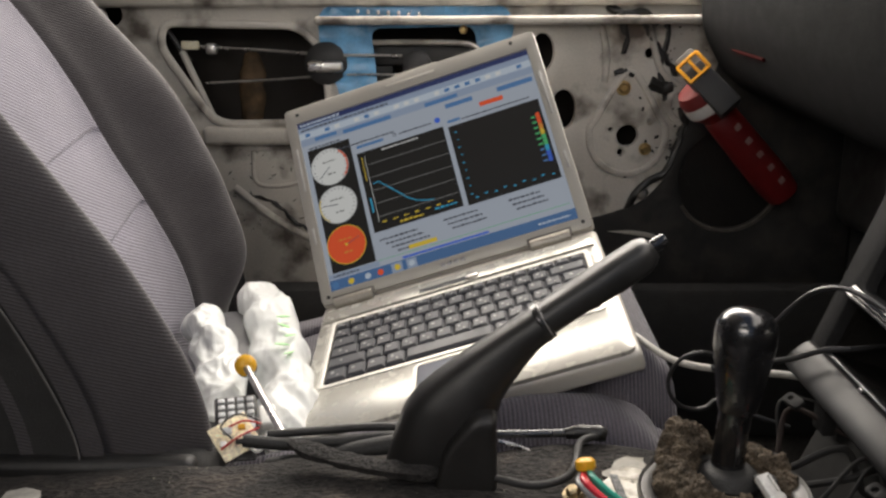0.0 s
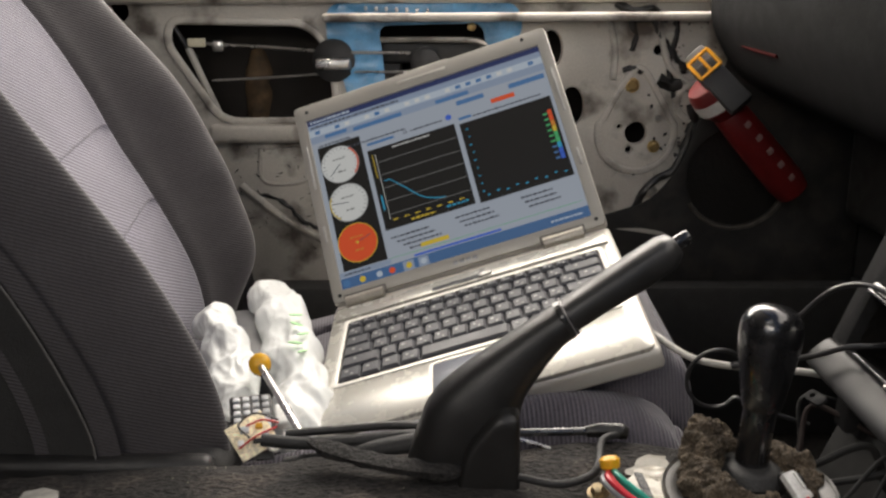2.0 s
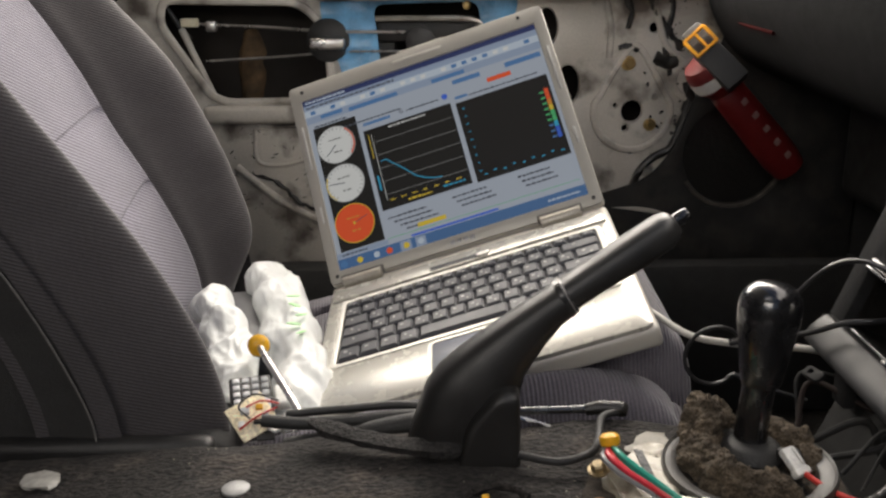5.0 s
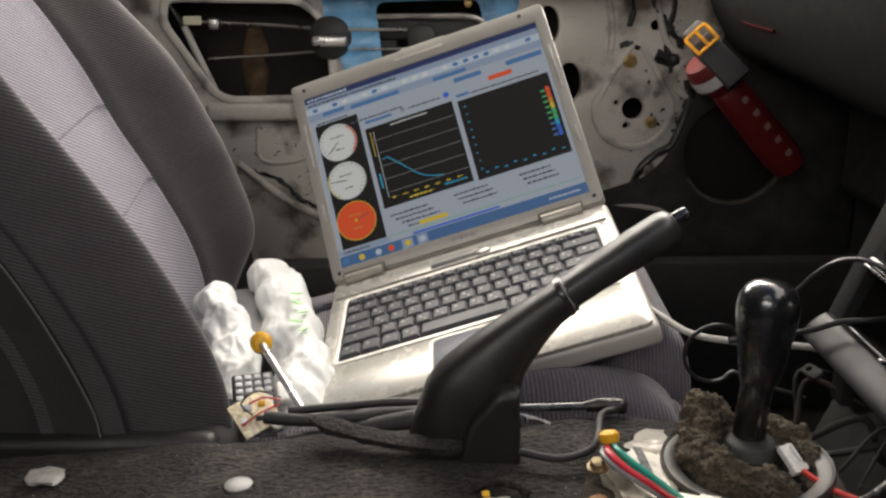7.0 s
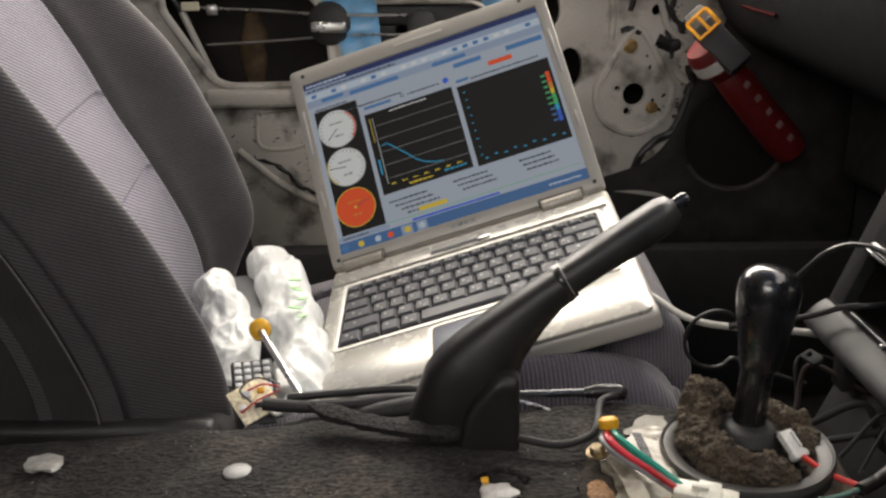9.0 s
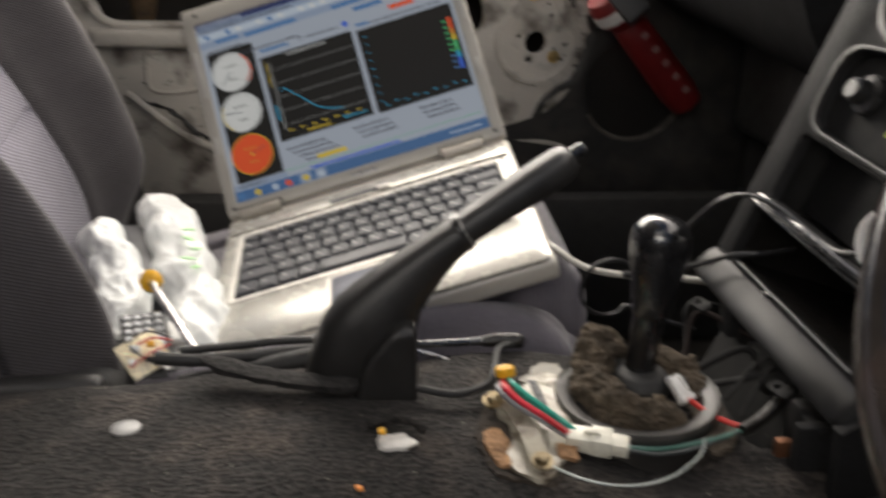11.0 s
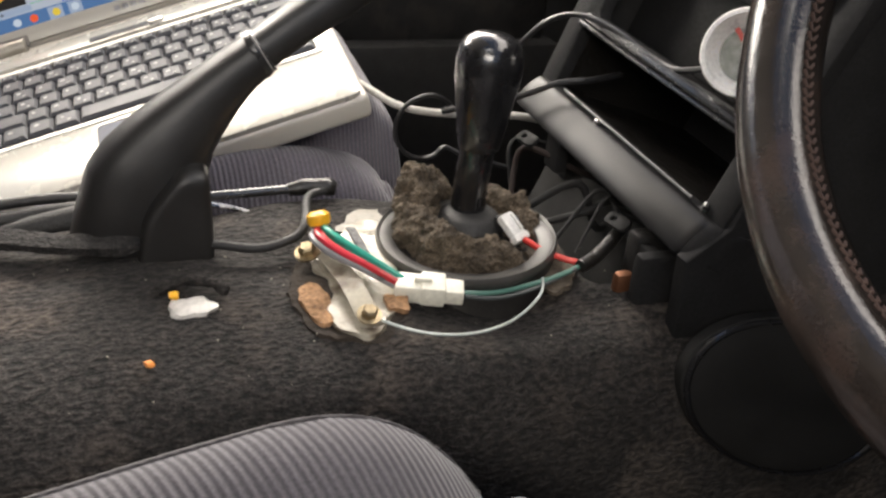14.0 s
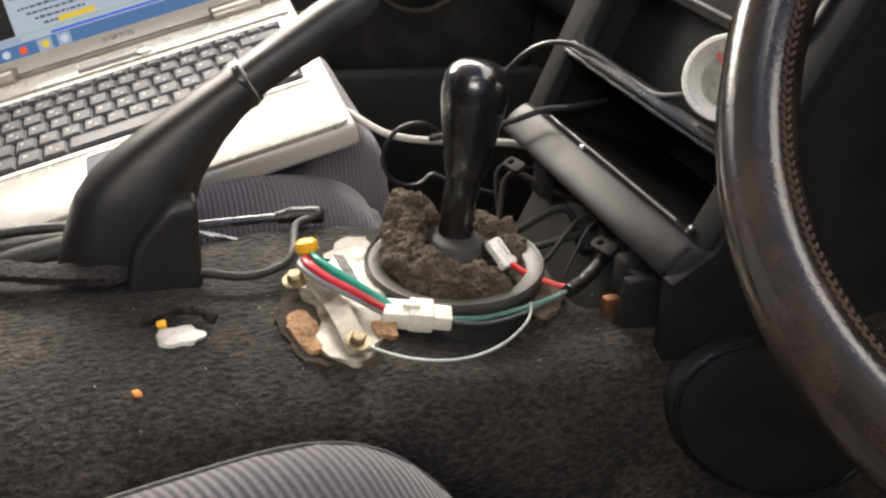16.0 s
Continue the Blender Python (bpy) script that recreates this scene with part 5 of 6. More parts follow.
def bag(pts, radii, seed, label):
    """A crumpled carrier bag drawn tight along its length, with long creases and folds."""
    bm = tube(pts, 0.03, 110, 30, radii=radii, flat=0.85)
    axis = (Vector(pts[-1]) - Vector(pts[0])).normalized()
    bm.normal_update()
    for v in bm.verts:
        long = v.co.dot(axis)
        w = noise.noise(v.co * 24 + Vector((seed, 2, 5)))
        q = (v.co - axis * long) * 44 + axis * long * 24 + Vector((seed + w * 0.8, seed * 0.4, seed - w))
        near = noise.voronoi(q)[0]
        tiny = noise.voronoi(q * 2.3 + Vector((4, 9, 1)))[0]
        v.co += v.normal * (0.0085 * near[0] + 0.0028 * tiny[0] + 0.010 * w - 0.0038)
        v.co.z = max(v.co.z, cushion_top(v.co.x, v.co.y) + 0.001)
    e = empty("plastic_bag", Matrix.Identity(4), label, "plastic bag", "plastic bags on the seat")
    ob = part("bag_body", bm, BAG, e)
    ob.data.shade_smooth()
    return e


bag_a = bag([(-0.262, 0.900, 0.420), (-0.246, 0.870, 0.432), (-0.226, 0.835, 0.424), (-0.208, 0.785, 0.408), (-0.198, 0.740, 0.398), (-0.192, 0.705, 0.390)], [0.008, 0.019, 0.022, 0.0215, 0.017, 0.008], 2.0,
            "crumpled white plastic bag against the seat backrest")
bag_b = bag([(-0.216, 0.985, 0.424), (-0.202, 0.955, 0.436), (-0.180, 0.895, 0.430), (-0.158, 0.830, 0.414), (-0.138, 0.760, 0.398), (-0.124, 0.700, 0.388), (-0.118, 0.675, 0.384)], [0.009, 0.020, 0.0245, 0.027, 0.029, 0.024, 0.008], 6.0,
            "crumpled white plastic bag with green print beside the laptop")
gc = tagged(part("grey_case", box((0.034, 0.15, 0.05), (0, 0, 0), 0.006, 3), mat("mid_grey_case_plastic", (0.10, 0.10, 0.105), 0.5), m=axis_frame((-0.205, 0.868, 0.395), (0.05, -0.1, 1.0), (0.95, 0.32, 0))), "dark grey plastic case lying between the bags", "case")
for x, y, z, r in ((-0.156, 0.850, 0.4505, 30), (-0.152, 0.832, 0.4470, -20), (-0.143, 0.815, 0.4430, 50), (-0.148, 0.798, 0.4400, 10), (-0.139, 0.785, 0.4365, 65)):
    bm = bmesh.new()
    bmesh.ops.create_uvsphere(bm, u_segments=10, v_segments=6, radius=1)
    bmesh.ops.scale(bm, vec=(0.008, 0.003, 0.0012), verts=bm.verts)
    part("green_print", bm, GREEN_INK, bag_b, "pale green printed mark", m=pose(x, y, z, -12, 10, r))

sd = empty("screwdriver", Matrix.Identity(4), "screwdriver with a yellow-ended handle and steel shaft", "screwdriver")
a, b = Vector((-0.171, 0.742, 0.441)), Vector((-0.108, 0.614, 0.427))
d = (b - a).normalized()
part("handle", lathe([(0.005, -0.026), (0.009, -0.024), (0.0100, -0.014), (0.0090, -0.005), (0.0100, -0.003)], 18, axis_frame(a, (0.15, -0.8, 0.45))), BLACK_RUBBER, sd, "black rubber handle")
part("collar", lathe([(0.0090, -0.003), (0.0100, 0.000), (0.0100, 0.003), (0.0082, 0.005), (0.0045, 0.007)], 22, axis_frame(a, (0.22, -0.85, 0.30))), mat("yellow_handle_plastic", (0.80, 0.42, 0.02), 0.35), sd, "yellow plastic collar")
part("shaft", tube([a, (a + b) / 2, b], 0.0036, 10, 4), STEEL, sd)

kp = empty("keypad", axis_frame((-0.168, 0.688, 0.412), (0.1, -0.35, 0.93), (0.95, 0.25, 0)) @ Matrix.Diagonal((0.70, 0.70, 0.70, 1)), "small dark keypad with rows of pale buttons", "keypad")
part("case", box((0.052, 0.075, 0.012), (0, 0, 0), 0.004, 3), BLACK, kp)
for i in range(4):
    for j in range(6):
        part("button", box((0.0085, 0.0075, 0.004), (-0.0175 + 0.0117 * i, -0.030 + 0.0115 * j, 0.007), 0.0015), mat("pale_grey_button", (0.62, 0.63, 0.64), 0.4) if i + j == 0 else bpy.data.materials["pale_grey_button"], kp)
part("white_plug", box((0.022, 0.034, 0.014), (0.038, -0.004, 0.004), 0.004, 3), WHITE, kp, "white plastic plug")

cb = empty("circuit_board", axis_frame((-0.153, 0.624, 0.429), (0.1, -0.6, 0.8), (1, 0.1, 0.1)) @ Matrix.Diagonal((0.70, 0.70, 0.70, 1)), "small tan circuit board with red and black wires", "circuit board")
part("board", box((0.046, 0.046, 0.002), (0, 0, 0), 0.0006), mat("tan_board", (0.93, 0.82, 0.58), 0.25, vary=0.35, scale=160, fine=0.2), cb, m=Matrix.Rotation(radians(28), 4, "Z"))
for x, y, w, h, c in ((-0.008, 0.006, 0.010, 0.008, "pale_grey_button"), (0.008, 0.010, 0.008, 0.006, "yellow_handle_plastic"), (-0.012, -0.010, 0.007, 0.007, "white_nylon"), (0.006, -0.008, 0.009, 0.005, "black_rubber"), (0.016, 0.0, 0.005, 0.008, "pale_grey_button")):
    part("component", box((w, h, 0.005), (x, y, 0.0035), 0.001), bpy.data.materials[c], cb)
for pts, col in (([(0.030, 0.012, 0.004), (0.012, 0.014, 0.010), (-0.006, 0.010, 0.006)], (0.55, 0.03, 0.03)), ([(0.028, 0.008, 0.003), (0.006, -0.006, 0.012), (-0.014, -0.016, 0.004)], (0.5, 0.03, 0.03)),
                 ([(0.030, 0.016, 0.003), (0.004, 0.022, 0.012), (-0.014, 0.008, 0.012), (-0.002, -0.006, 0.008)], (0.02, 0.02, 0.02))):
    part("wire", tube(pts, 0.0012, 8), mat("board_wire_insulation", col, 0.4), cb)
part("cable_tie", tube([(0.016, -0.014, 0.002), (0.026, -0.022, 0.004), (0.034, -0.014, 0.004), (0.036, -0.002, 0.006)], 0.0022, 8), WHITE, cb, "white cable tie")
part("terminal", box((0.020, 0.010, 0.004), (0.014, -0.024, -0.002), 0.001), BLACK, cb)

# sleeved loom and hoses that run between tunnel and seat
loom = empty("wiring_loom", Matrix.Identity(4), "black sleeved wiring loom beside the handbrake", "cable")
part("sleeve", tube([(-0.143, 0.612, 0.432), (-0.110, 0.612, 0.429), (-0.070, 0.612, 0.431), (-0.020, 0.610, 0.436), (0.03, 0.606, 0.430)], 0.0052, 12), BLACK_RUBBER, loom)
part("sleeve", tube([(-0.125, 0.618, 0.434), (-0.08, 0.620, 0.437), (-0.03, 0.618, 0.441), (0.02, 0.612, 0.436)], 0.0036, 10), BLACK, loom)
part("hose", tube([(-0.125, 0.612, 0.408), (-0.085, 0.607, 0.417), (-0.045, 0.603, 0.429), (-0.005, 0.600, 0.437), (0.03, 0.60, 0.435)], 0.0085, 12), BLACK_RUBBER, loom)
FLAP = mat("black_felt_strip_cloth", (0.019, 0.0175, 0.0165), 1.0, vary=0.4, scale=60, fine=0.6, fscale=600, bump=1.0, bscale=500)
weave(FLAP, 300, 300, 420, 0.8, 0.5)
fl = smooth_line([(-0.100, 0.580, 0.448), (-0.080, 0.566, 0.447), (-0.050, 0.553, 0.446), (-0.015, 0.544, 0.445), (0.014, 0.544, 0.443)], 8)
nf = len(fl) - 1
bm = loft([[(p.x + dx, p.y + dy * w, p.z + dz * w + 0.001) for dx, dy, dz in ((0.004, 0.018, -0.004), (0.002, 0.010, 0.0045), (0, -0.004, 0.0045), (-0.002, -0.014, 0.001), (-0.001, -0.013, -0.008), (0.002, 0.010, -0.010))] for p, w in ((p, min(0.55, 0.20 + 0.10 * min(i, nf - i))) for i, p in enumerate(fl))])
lumpy(bm, 0.002, 60)
tagged(part("felt_strip", bm, FLAP), "loose strip of black felt lying on the tunnel", "felt strip")

# ---- bits on the tunnel ----
lever = empty("lever_rod", Matrix.Identity(4), "thin dark steel rod with a taped black end beside the handbrake", "rod")
part("rod", tube([(0.030, 0.605, 0.441), (0.070, 0.605, 0.4415), (0.112, 0.605, 0.4425)], 0.0032, 10), mat("dark_oiled_steel_rod", (0.12, 0.12, 0.12), 0.3, metal=0.9), lever)
part("taped_end", tube([(0.106, 0.605, 0.442), (0.118, 0.605, 0.4435), (0.130, 0.603, 0.4435), (0.137, 0.602, 0.442)], 0.0052, 12, 6, radii=[0.0042, 0.0056, 0.0054, 0.0064, 0.005]), GREASE_AND_RECESS, lever)
part("spur", tube([(0.055, 0.600, 0.438), (0.066, 0.598, 0.436), (0.078, 0.592, 0.434)], 0.0016, 8), STEEL, lever)
hbc = empty("handbrake_switch_cable", Matrix.Identity(4), "thin black cable from the handbrake to a yellow cap", "cable")
part("cable", tube([(0.020, 0.548, 0.440), (0.045, 0.540, 0.442), (0.075, 0.530, 0.441), (0.098, 0.537, 0.443), (0.106, 0.548, 0.447), (0.116, 0.588, 0.444), (0.134, 0.602, 0.442)], 0.0028, 10), BLACK_RUBBER, hbc)

harness = empty("wire_harness", Matrix.Identity(4), "red and green wires between a yellow cap and a white connector", "wiring")
yc = Vector((0.110, 0.529, 0.457))
part("cap", lathe([(0.0060, -0.003), (0.0070, -0.001), (0.0068, 0.003), (0.0045, 0.0050), (0.001, 0.0055)], 16, axis_frame(yc, (-0.1, 0.35, 0.9))), bpy.data.materials["yellow_handle_plastic"], harness, "yellow wire cap")
for k, (col, off) in enumerate((((0.55, 0.03, 0.05), (-0.002, -0.001, 0.0)), ((0.50, 0.02, 0.03), (0.0005, -0.003, -0.001)), ((0.02, 0.30, 0.22), (0.003, 0.001, 0.001)), ((0.25, 0.25, 0.26), (-0.0045, 0.0, -0.002)), ((0.03, 0.35, 0.27), (0.0045, -0.001, -0.002)))):
    o = Vector(off)
    part("wire", tube([yc + o * 0.6 + Vector((0, -0.002, -0.004)), Vector((0.109, 0.514, 0.455)) + o * 1.2, Vector((0.117, 0.499, 0.453)) + o * 1.3, Vector((0.131, 0.486, 0.448)) + o, Vector((0.146, 0.477, 0.440)) + o * 0.8], 0.0021, 8),
         mat("wire_insulation", col, 0.35), harness)
CREAM = mat("cream_nylon_connector", (0.72, 0.70, 0.60), 0.4, vary=0.06)
ca, cbb = Vector((0.142, 0.478, 0.439)), Vector((0.178, 0.467, 0.4345))
cm = axis_frame((ca + cbb) / 2, (0.0, -0.15, 1.0), cbb - ca)
part("connector_shell", join(box((0.017, 0.015, 0.011), (-0.010, 0, 0), 0.0015), box((0.014, 0.0165, 0.0125), (0.003, 0, 0.0005), 0.0012), box((0.012, 0.013, 0.009), (0.0145, 0, 0), 0.001)), CREAM, harness, "cream nylon plug and socket", m=cm)
part("connector_latch", box((0.010, 0.005, 0.003), (-0.003, 0, 0.0075), 0.0008), CREAM, harness, m=cm)
part("grey_wire", tube([(0.180, 0.467, 0.435), (0.200, 0.467, 0.433), (0.225, 0.470, 0.434), (0.250, 0.474, 0.437), (0.275, 0.484, 0.441)], 0.0016, 8), mat("green_grey_insulation", (0.10, 0.22, 0.18), 0.4), harness)
part("grey_wire", tube([(0.180, 0.465, 0.434), (0.200, 0.464, 0.431), (0.226, 0.468, 0.432), (0.255, 0.475, 0.438)], 0.0013, 8), mat("dark_grey_insulation", (0.08, 0.09, 0.09), 0.4), harness)
part("white_wire", tube([(0.121, 0.482, 0.438), (0.121, 0.462, 0.434), (0.138, 0.4455, 0.4315), (0.157, 0.437, 0.4300), (0.177, 0.4345, 0.4300), (0.197, 0.4385, 0.4315), (0.214, 0.448, 0.434), (0.226, 0.460, 0.435), (0.232, 0.472, 0.436)], 0.0008, 8), mat("pale_wire", (0.50, 0.55, 0.52), 0.4), harness)

rw = empty("sensor_lead", Matrix.Identity(4), "small white plug on a red wire beside the gear lever", "wiring")
pm = axis_frame((0.231, 0.518, 0.446), (0.15, -0.55, 0.82), (0.4, -0.85, -0.3))
part("plug", join(box((0.020, 0.010, 0.006), (0, 0, 0), 0.001), box((0.005, 0.012, 0.007), (0.008, 0, 0), 0.001), box((0.012, 0.002, 0.002), (-0.002, 0.003, 0.0035), 0.0005)), mat("white_plug_nylon", (0.82, 0.81, 0.78), 0.35), rw, m=pm)
part("red_wire", tube([(0.235, 0.508, 0.443), (0.242, 0.496, 0.441), (0.252, 0.484, 0.440), (0.262, 0.478, 0.439)], 0.0019, 8), mat("red_wire_insulation", (0.60, 0.05, 0.04), 0.35), rw)
part("red_wire", tube([(0.237, 0.509, 0.442), (0.246, 0.494, 0.439), (0.258, 0.4835, 0.4385), (0.264, 0.479, 0.438)], 0.0014, 8), bpy.data.materials["red_wire_insulation"], rw)
part("taped_sleeve", tube([(0.258, 0.475, 0.439), (0.272, 0.482, 0.441), (0.288, 0.492, 0.446), (0.305, 0.505, 0.450)], 0.0042, 10), GREASE_AND_RECESS, rw)

# bare metal bracket showing through a torn hole in the carpet
br = empty("floor_bracket", Matrix.Identity(4), "cream painted steel bracket in a torn rusty carpet hole", "bracket")
RUST = mat("rusty_padding", (0.30, 0.17, 0.085), 0.9, vary=0.4, scale=70, fine=0.4, bump=0.8, bscale=300)
CREAMPAINT = mat("scuffed_cream_paint", (0.38, 0.35, 0.28), 0.35, vary=0.2, stain=(0.10, 0.07, 0.045), stain_amt=0.9, stain_scale=55)


def on_tunnel(x, y):
    return interp(y, [q[0] for q in prof[:10]], [q[1] for q in prof[:10]]) + tunnel_drop(x)


def patch(loop, lift, material, name, parent, label="", thick=0.003):
    bm = sheet(loop, (), thick)
    bmesh.ops.subdivide_edges(bm, edges=[e for e in bm.edges if e.calc_length() > 0.006], cuts=2, use_grid_fill=True)
    for v in bm.verts:
        v.co.x += 0.0035 * noise.noise(v.co * 120 + Vector((5, 0, 0)))
        v.co.y += 0.0035 * noise.noise(v.co * 120 + Vector((0, 9, 0)))
        v.co.z += on_tunnel(v.co.x, v.co.y) + lift + 0.0022 * noise.noise(v.co * 110)
    return part(name, bm, material, parent, label)


patch(rounded([(0.084, 0.480), (0.088, 0.460), (0.104, 0.446), (0.130, 0.440), (0.146, 0.466), (0.162, 0.500), (0.162, 0.556), (0.146, 0.570), (0.122, 0.546), (0.098, 0.528), (0.087, 0.500)], 0.01), 0.0012, mat("torn_underfelt", (0.03, 0.023, 0.017), 1.0, vary=0.5, scale=60, bump=1.0, bscale=300), "underfelt", br, "dark torn underfelt")
patch(rounded([(0.100, 0.462), (0.108, 0.447), (0.124, 0.443), (0.132, 0.452), (0.142, 0.480), (0.158, 0.520), (0.158, 0.556), (0.142, 0.566), (0.124, 0.540), (0.104, 0.524), (0.099, 0.510), (0.110, 0.498), (0.108, 0.480)], 0.008), 0.0035, CREAMPAINT, "plate", br)
patch(rounded([(0.088, 0.474), (0.096, 0.458), (0.105, 0.460), (0.106, 0.482), (0.099, 0.496), (0.090, 0.490)], 0.008), 0.0030, RUST, "rust_patch", br, "rust-brown padding")
patch(rounded([(0.132, 0.462), (0.146, 0.458), (0.148, 0.468), (0.136, 0.472)], 0.003), 0.0062, RUST, "rust_patch", br, "rust-brown padding")
bm = loft([[(x - 0.006, y, z), (x + 0.006, y - 0.002, z + 0.002), (x + 0.007, y - 0.002, z), (x - 0.005, y, z - 0.002)] for x, y, z in ((0.110, 0.520, 0.442), (0.113, 0.500, 0.443), (0.117, 0.480, 0.442), (0.119, 0.464, 0.439), (0.121, 0.450, 0.433))])
part("strap", bm, CREAMPAINT, br, "bent cream steel strap")
DULL_BOLT = mat("dull_gold_bolt", (0.36, 0.29, 0.18), 0.45, metal=0.9, vary=0.4, scale=200)
bolt(br, (0.121, 0.453, 0.437), (0, -0.35, 0.94), 0.0045, DULL_BOLT)
bolt(br, (0.101, 0.517, 0.442), (-0.2, -0.2, 0.94), 0.005, DULL_BOLT)
part("data_tag", join(box((0.006, 0.050, 0.001), (0, 0, 0)), box((0.0062, 0.006, 0.0012), (0, 0.012, 0)), box((0.0062, 0.004, 0.0012), (0, -0.012, 0))), mat("black_and_white_tag", (0.12, 0.12, 0.12), 0.4, vary=0.9, scale=260), br, "black and white printed strap", smooth=False, m=axis_frame((0.131, 0.502, 0.4475), (0.25, -0.12, 0.95), (1, 0.1, 0)))


def plug_spot(x, y, r, ry, material, label, name="carpet_plug", dome=0.0009, lift=0.0012):
    bm = lathe([(1.0, -0.002), (1.0, 0.3 * dome), (0.85, dome), (0.4, dome * 1.25), (0.01, dome * 1.3)], 26)
    bmesh.ops.scale(bm, vec=(r, ry, 1), verts=bm.verts)
    if name == "metal_patch":
        for v in bm.verts:
            v.co.xy *= 1 + 0.45 * noise.noise(v.co * 150 + Vector((x * 50, 0, 0)))
    return tagged(part(name, bm, material, m=Matrix.Translation((x, y, on_tunnel(x, y) + lift))), label, "plug")


GREY_PLUG = mat("grey_plastic_plug", (0.24, 0.24, 0.235), 0.4, vary=0.1)
plug_spot(-0.143, 0.522, 0.0095, 0.0095, GREY_PLUG, "round grey plastic plug in the tunnel carpet")
plug_spot(-0.287, 0.546, 0.0150, 0.0105, mat("scuffed_bare_metal", (0.36, 0.35, 0.32), 0.4, vary=0.25, scale=120), "bare metal patch showing through the tunnel carpet", "metal_patch", 0.0012, 0.0048)
plug_spot(0.032, 0.485, 0.0118, 0.0085, mat("bare_white_metal", (0.62, 0.60, 0.56), 0.4, vary=0.2, scale=90), "bare white metal patch with yellow paint fleck", "metal_patch", 0.001)
tagged(part("yellow_fleck", lumpy(box((0.005, 0.005, 0.003), (0, 0, 0), 0.001), 0.001, 200), bpy.data.materials["yellow_handle_plastic"], m=Matrix.Translation((0.024, 0.488, 0.440))), "small yellow foam crumb on the tunnel", "crumb")
bm = tube([(0.016, 0.500, 0.438), (0.030, 0.503, 0.4405), (0.044, 0.500, 0.439), (0.052, 0.492, 0.437)], 0.0032, 10)
lumpy(bm, 0.0015, 150)
tagged(part("carpet_fold", bm, CARPET), "frayed black carpet edge round the bare patch", "carpet")
tagged(part("orange_chip", lumpy(box((0.004, 0.006, 0.003), (0, 0, 0), 0.001), 0.0008, 300), mat("orange_chip_paint", (0.75, 0.28, 0.06), 0.5), m=pose(0.009, 0.443, 0.4305, -25, 0, 15)), "tiny orange chip on the tunnel carpet", "crumb")
rc = random.Random(12)
LINT = mat("pale_lint", (0.26, 0.24, 0.20), 0.9)
bm = bmesh.new()
for k in range(130):
    x, y = rc.uniform(-0.34, 0.28), rc.uniform(0.425, 0.59)
    s = rc.uniform(0.0002, 0.0006)
    bmesh.ops.create_cube(bm, size=1, matrix=Matrix.Translation((x, y, on_tunnel(x, y) + 0.002)) @ Matrix.Rotation(rc.uniform(0, 6), 4, "Z") @ Matrix.Diagonal((s * rc.uniform(1, 3), s, s, 1)))
tagged(part("lint", bm, LINT, smooth=False), "pale lint and crumbs on the black carpet", "lint", kind="stuff")

patch(rounded([(0.232, 0.466), (0.252, 0.468), (0.262, 0.486), (0.262, 0.545), (0.246, 0.560), (0.236, 0.50)], 0.01), 0.0015, mat("dusty_bare_floor", (0.085, 0.068, 0.050), 0.85, vary=0.5, scale=60, fine=0.4, bump=0.6, bscale=300), "dusty_floor", br, "dusty brown bare floor beside the rubber ring")
patch(rounded([(0.124, 0.550), (0.148, 0.535), (0.162, 0.556), (0.160, 0.588), (0.146, 0.584)], 0.008), 0.003, mat("dusty_floor_metal", (0.20, 0.185, 0.15), 0.5, vary=0.3, scale=60, stain=(0.06, 0.045, 0.03), stain_amt=0.8, stain_scale=60), "plate_tongue", br, "scuffed cream floor metal behind the ring")

# small red and white carton beside the driver's seat
pk = empty("carton", axis_frame((-0.116, 0.424, on_tunnel(-0.116, 0.424) + 0.005), (0.05, -0.35, 0.93), (0.78, -0.62, -0.2)), "small crushed red and white carton between seat and tunnel", "carton")
part("box_body", box((0.056, 0.013, 0.008), (0, 0, 0), 0.0015), mat("white_card", (0.78, 0.74, 0.72), 0.5), pk)
part("red_band", box((0.018, 0.0134, 0.0083), (-0.016, 0, 0.0003), 0.0015), mat("pink_red_card", (0.75, 0.22, 0.22), 0.45, vary=0.3), pk, "pinkish red band")

# ---- cables by the gear lever and console ----
usb = empty("laptop_cable", Matrix.Identity(4), "pale grey data cable running from the laptop to the console", "cable")
part("cable", tube([(0.172, 0.76, 0.478), (0.188, 0.72, 0.473), (0.214, 0.70, 0.462), (0.256, 0.69, 0.458), (0.30, 0.67, 0.462), (0.34, 0.66, 0.455)], 0.0030, 10), mat("pale_grey_cable", (0.60, 0.58, 0.53), 0.4), usb)
part("plug", box((0.020, 0.014, 0.007), (0.168, 0.775, 0.479), 0.002, 2), mat("grey_cable_plug", (0.45, 0.44, 0.42), 0.4), usb)
LOOPC = mat("grey_black_cable", (0.022, 0.022, 0.023), 0.35)
ac = empty("aerial_cable", Matrix.Identity(4), "black cable looping past the gear lever into the console", "cable")
part("cable", tube([(0.232, 0.66, 0.474), (0.2503, 0.6882, 0.4649), (0.24, 0.6868, 0.4736), (0.2267, 0.6856, 0.4759), (0.2123, 0.6846, 0.4699), (0.2039, 0.6841, 0.4567), (0.2045, 0.6841, 0.4411), (0.2141, 0.6847, 0.4287), (0.2267, 0.6856, 0.4241), (0.2379, 0.6866, 0.4255), (0.2474, 0.6877, 0.4316), (0.2628, 0.68, 0.4253), (0.275, 0.67, 0.425), (0.3, 0.66, 0.42)], 0.0018, 8), LOOPC, ac)
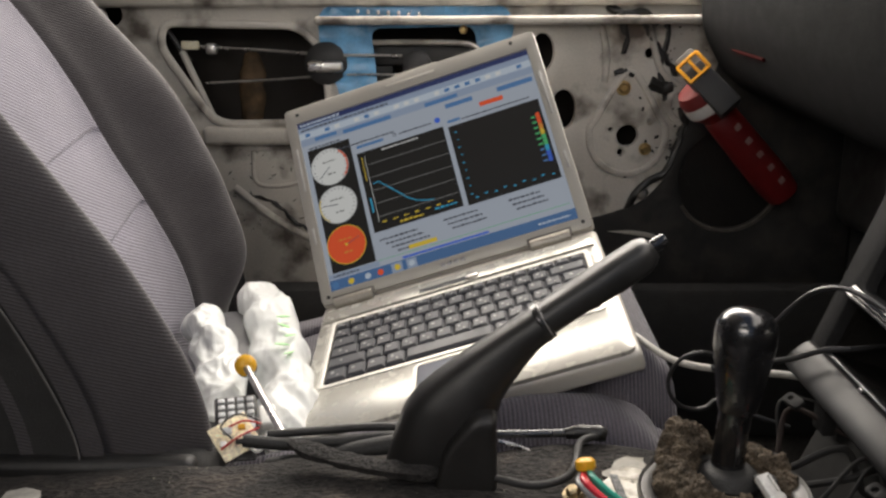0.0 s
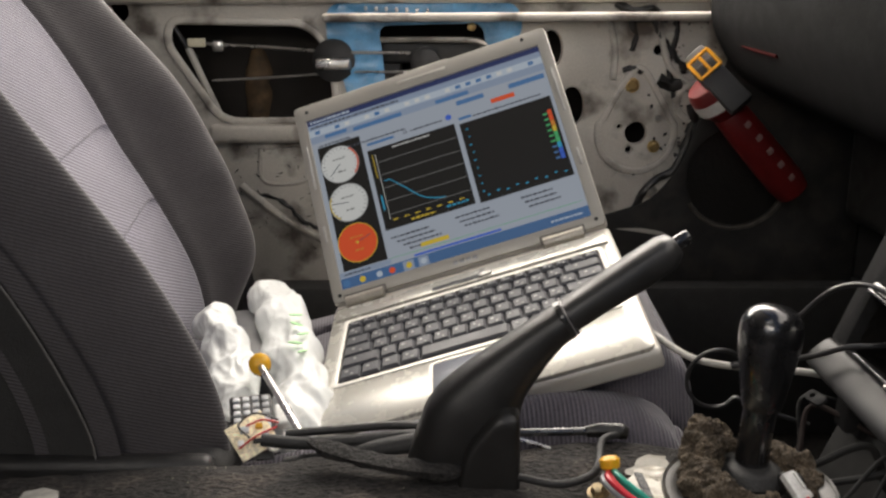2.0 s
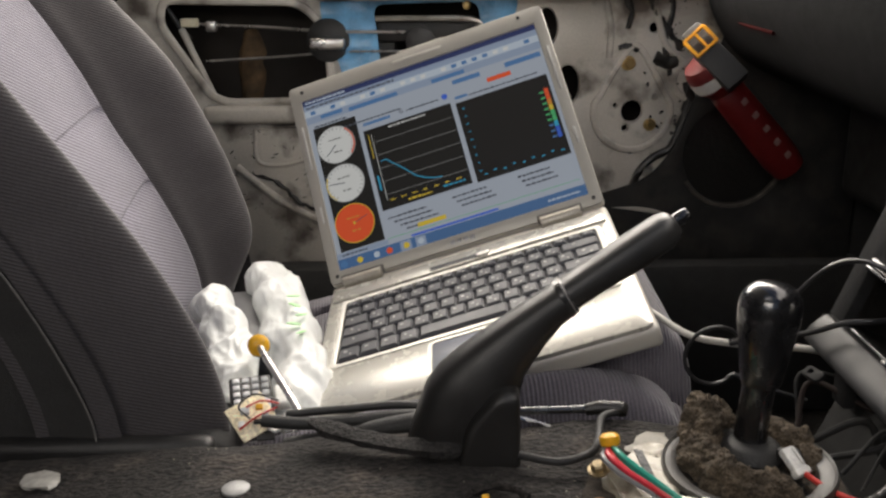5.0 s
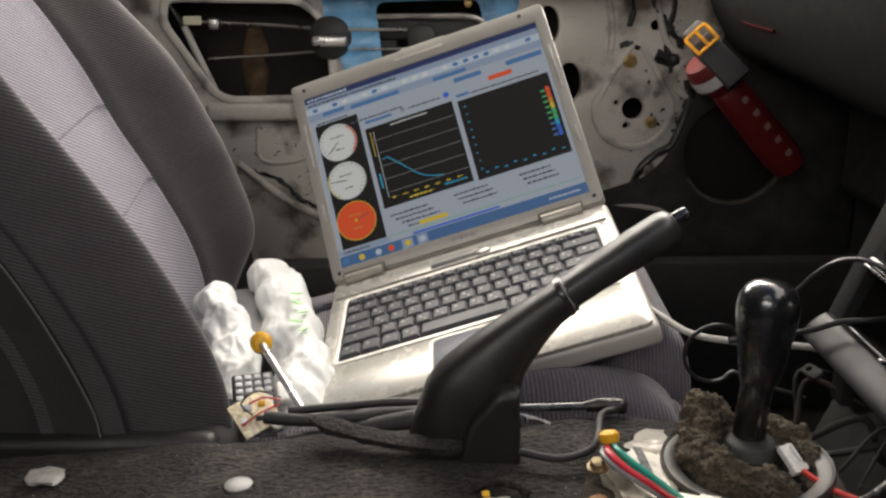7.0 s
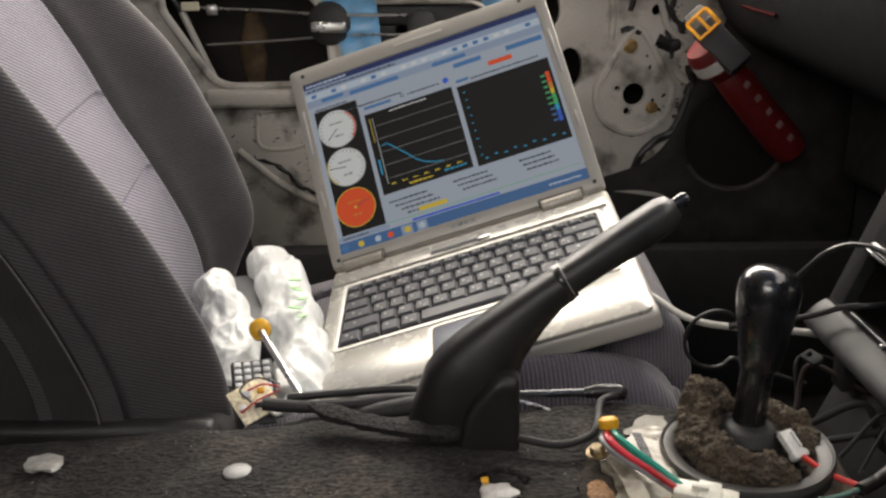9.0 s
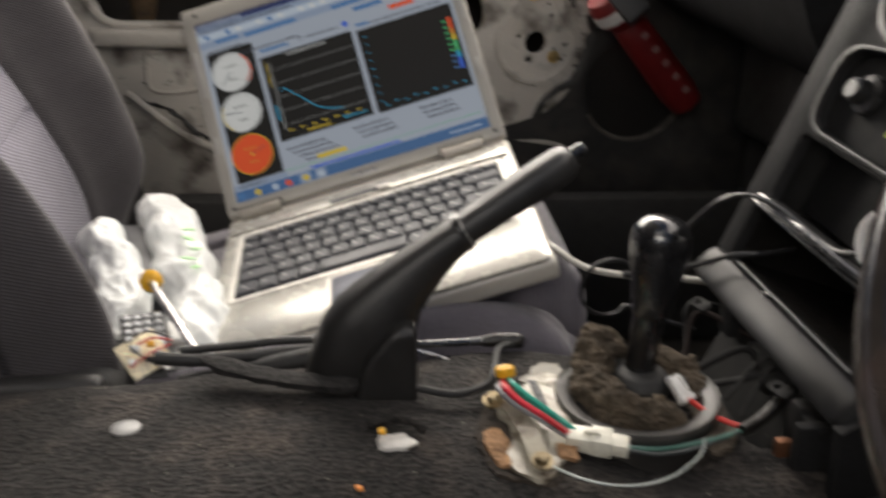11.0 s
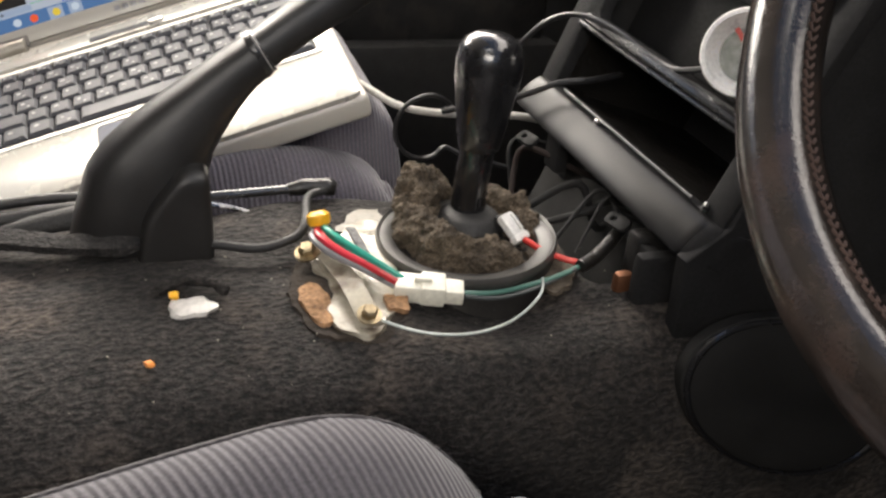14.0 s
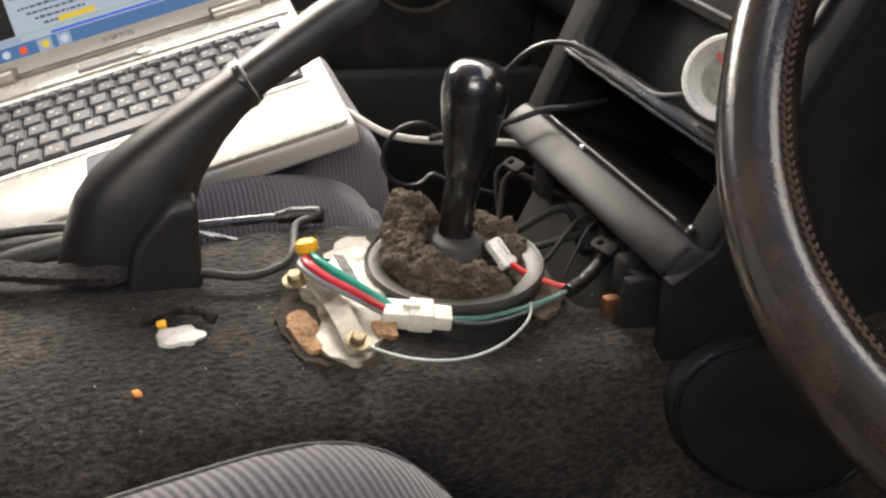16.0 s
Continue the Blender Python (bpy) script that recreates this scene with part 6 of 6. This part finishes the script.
part("cable", tube([(0.232, 0.66, 0.472), (0.252, 0.640, 0.484), (0.276, 0.617, 0.498), (0.296, 0.605, 0.510), (0.318, 0.600, 0.513), (0.345, 0.605, 0.515)], 0.0022, 8), LOOPC, ac)
pc = empty("gauge_cable", Matrix.Identity(4), "thin black cable arching across the console", "cable")
part("cable", tube([(0.262, 0.675, 0.475), (0.275, 0.650, 0.515), (0.292, 0.632, 0.545), (0.308, 0.615, 0.555), (0.320, 0.585, 0.553), (0.326, 0.550, 0.546), (0.328, 0.520, 0.545), (0.335, 0.49, 0.555)], 0.0020, 8), LOOPC, pc)
cl = empty("console_loom", Matrix.Identity(4), "tangle of dark wires under the console", "wiring")
rw2 = random.Random(5)
DARKWIRE = mat("dusty_dark_wire", (0.010, 0.010, 0.010), 0.8)
for k in range(6):
    y0 = 0.51 + 0.022 * k
    part("wire", tube([(0.262 + rw2.uniform(0, .02), y0, 0.428), (0.285 + rw2.uniform(-.01, .02), y0 + rw2.uniform(-.02, .02), 0.450 + rw2.uniform(-.01, .01)), (0.315, y0 + rw2.uniform(-.03, .03), 0.440 + rw2.uniform(-.02, .01)), (0.36, y0, 0.43)], rw2.uniform(0.0012, 0.003), 8),
         DARKWIRE if k != 4 else mat("brown_wire", (0.018, 0.010, 0.008), 0.8), cl)
# round black cover low on the tunnel side, in the driver's footwell
pl = empty("round_cover", axis_frame((0.364, 0.394, 0.383), (-0.10, -0.97, 0.20), (1, 0, -0.45)), "round glossy black cover on the tunnel side", "cover")
COVER = mat("satin_black_cover", (0.015, 0.0148, 0.0144), 0.6)
COVER.node_tree.nodes["Principled BSDF"].inputs["Specular IOR Level"].default_value = 0.3
part("disc", lathe([(0.001, 0.012), (0.045, 0.011), (0.060, 0.008), (0.066, 0.002), (0.067, -0.012)], 44), COVER, pl, m=Matrix.Diagonal((1.15, 0.72, 0.5, 1)))
part("rim", loft([[((0.064 + 0.002 * math.cos(b)) * 1.15 * math.cos(q), (0.064 + 0.002 * math.cos(b)) * 0.72 * math.sin(q), 0.004 + 0.002 * math.sin(b)) for b in (2 * math.pi * k / 8 for k in range(8))] for q in (2 * math.pi * i / 60 for i in range(61))], caps=False), BLACK_GLOSS, pl)
bolt(pl, (-0.005, 0.040, 0.010), (0, 0, 1), 0.0025, STEEL, "screw")

# ---- red hand lamp hanging by the dash end ----
lamp = empty("hand_torch", Matrix.Identity(4), "red hand torch with a grey head and orange catch", "torch")
ta, tb = Vector((0.345, 1.135, 0.648)), Vector((0.470, 1.165, 0.515))
td = (tb - ta).normalized()
TM = axis_frame(ta, td, (0.5, -0.8, 0.4))
RED = mat("red_torch_plastic", (0.13, 0.007, 0.007), 0.45, vary=0.15)
part("body", lathe([(0.020, 0.030), (0.022, 0.034), (0.023, 0.060), (0.0245, 0.12), (0.025, 0.160), (0.022, 0.182), (0.010, 0.188)], 30, TM), RED, lamp)
part("neck", lathe([(0.026, -0.020), (0.030, -0.012), (0.030, 0.014), (0.024, 0.022), (0.020, 0.031)], 30, TM), RED, lamp)
part("neck_band", lathe([(0.0305, -0.004), (0.0312, 0.0), (0.0312, 0.008), (0.0305, 0.012)], 30, TM, caps=False), mat("white_torch_band", (0.6, 0.58, 0.55), 0.4), lamp)
HMX = axis_frame(ta + Vector((0.004, -0.030, 0.010)), (-0.30, -0.90, 0.30), td)
part("head", box((0.072, 0.032, 0.024), (-0.006, 0, 0), 0.003, 2), mat("dark_grey_head", (0.032, 0.031, 0.031), 0.6), lamp, m=HMX)
part("head_clip", box((0.036, 0.028, 0.018), (-0.046, 0.003, -0.006), 0.004, 2), mat("mid_grey_clip", (0.12, 0.12, 0.12), 0.5), lamp, m=HMX)
ORANGE = mat("bright_orange_plastic", (0.95, 0.42, 0.01), 0.4, vary=0.05)
cat = join(box((0.004, 0.032, 0.005), (-0.026, 0, 0), 0.001), box((0.026, 0.0045, 0.005), (-0.038, 0.015, 0), 0.001), box((0.026, 0.0045, 0.005), (-0.038, -0.015, 0), 0.001), box((0.004, 0.032, 0.005), (-0.051, 0, 0), 0.001), box((0.024, 0.004, 0.005), (-0.038, 0.001, 0), 0.001))
cat.transform(Matrix.Translation((0, 0, 0.016)))
part("catch", cat, ORANGE, lamp, "bright orange catch", m=HMX)
for k in range(5):
    part("lettering_bar", box((0.008, 0.009, 0.001), (0, 0, 0), 0.0003), mat("worn_white_ink", (0.24, 0.15, 0.14), 0.6), lamp, m=TM @ Matrix.Rotation(radians(25), 4, "Z") @ Matrix.Translation((0.0232 + 0.0005 * k, 0, 0.052 + 0.025 * k)) @ Matrix.Rotation(radians(90), 4, "Y"))
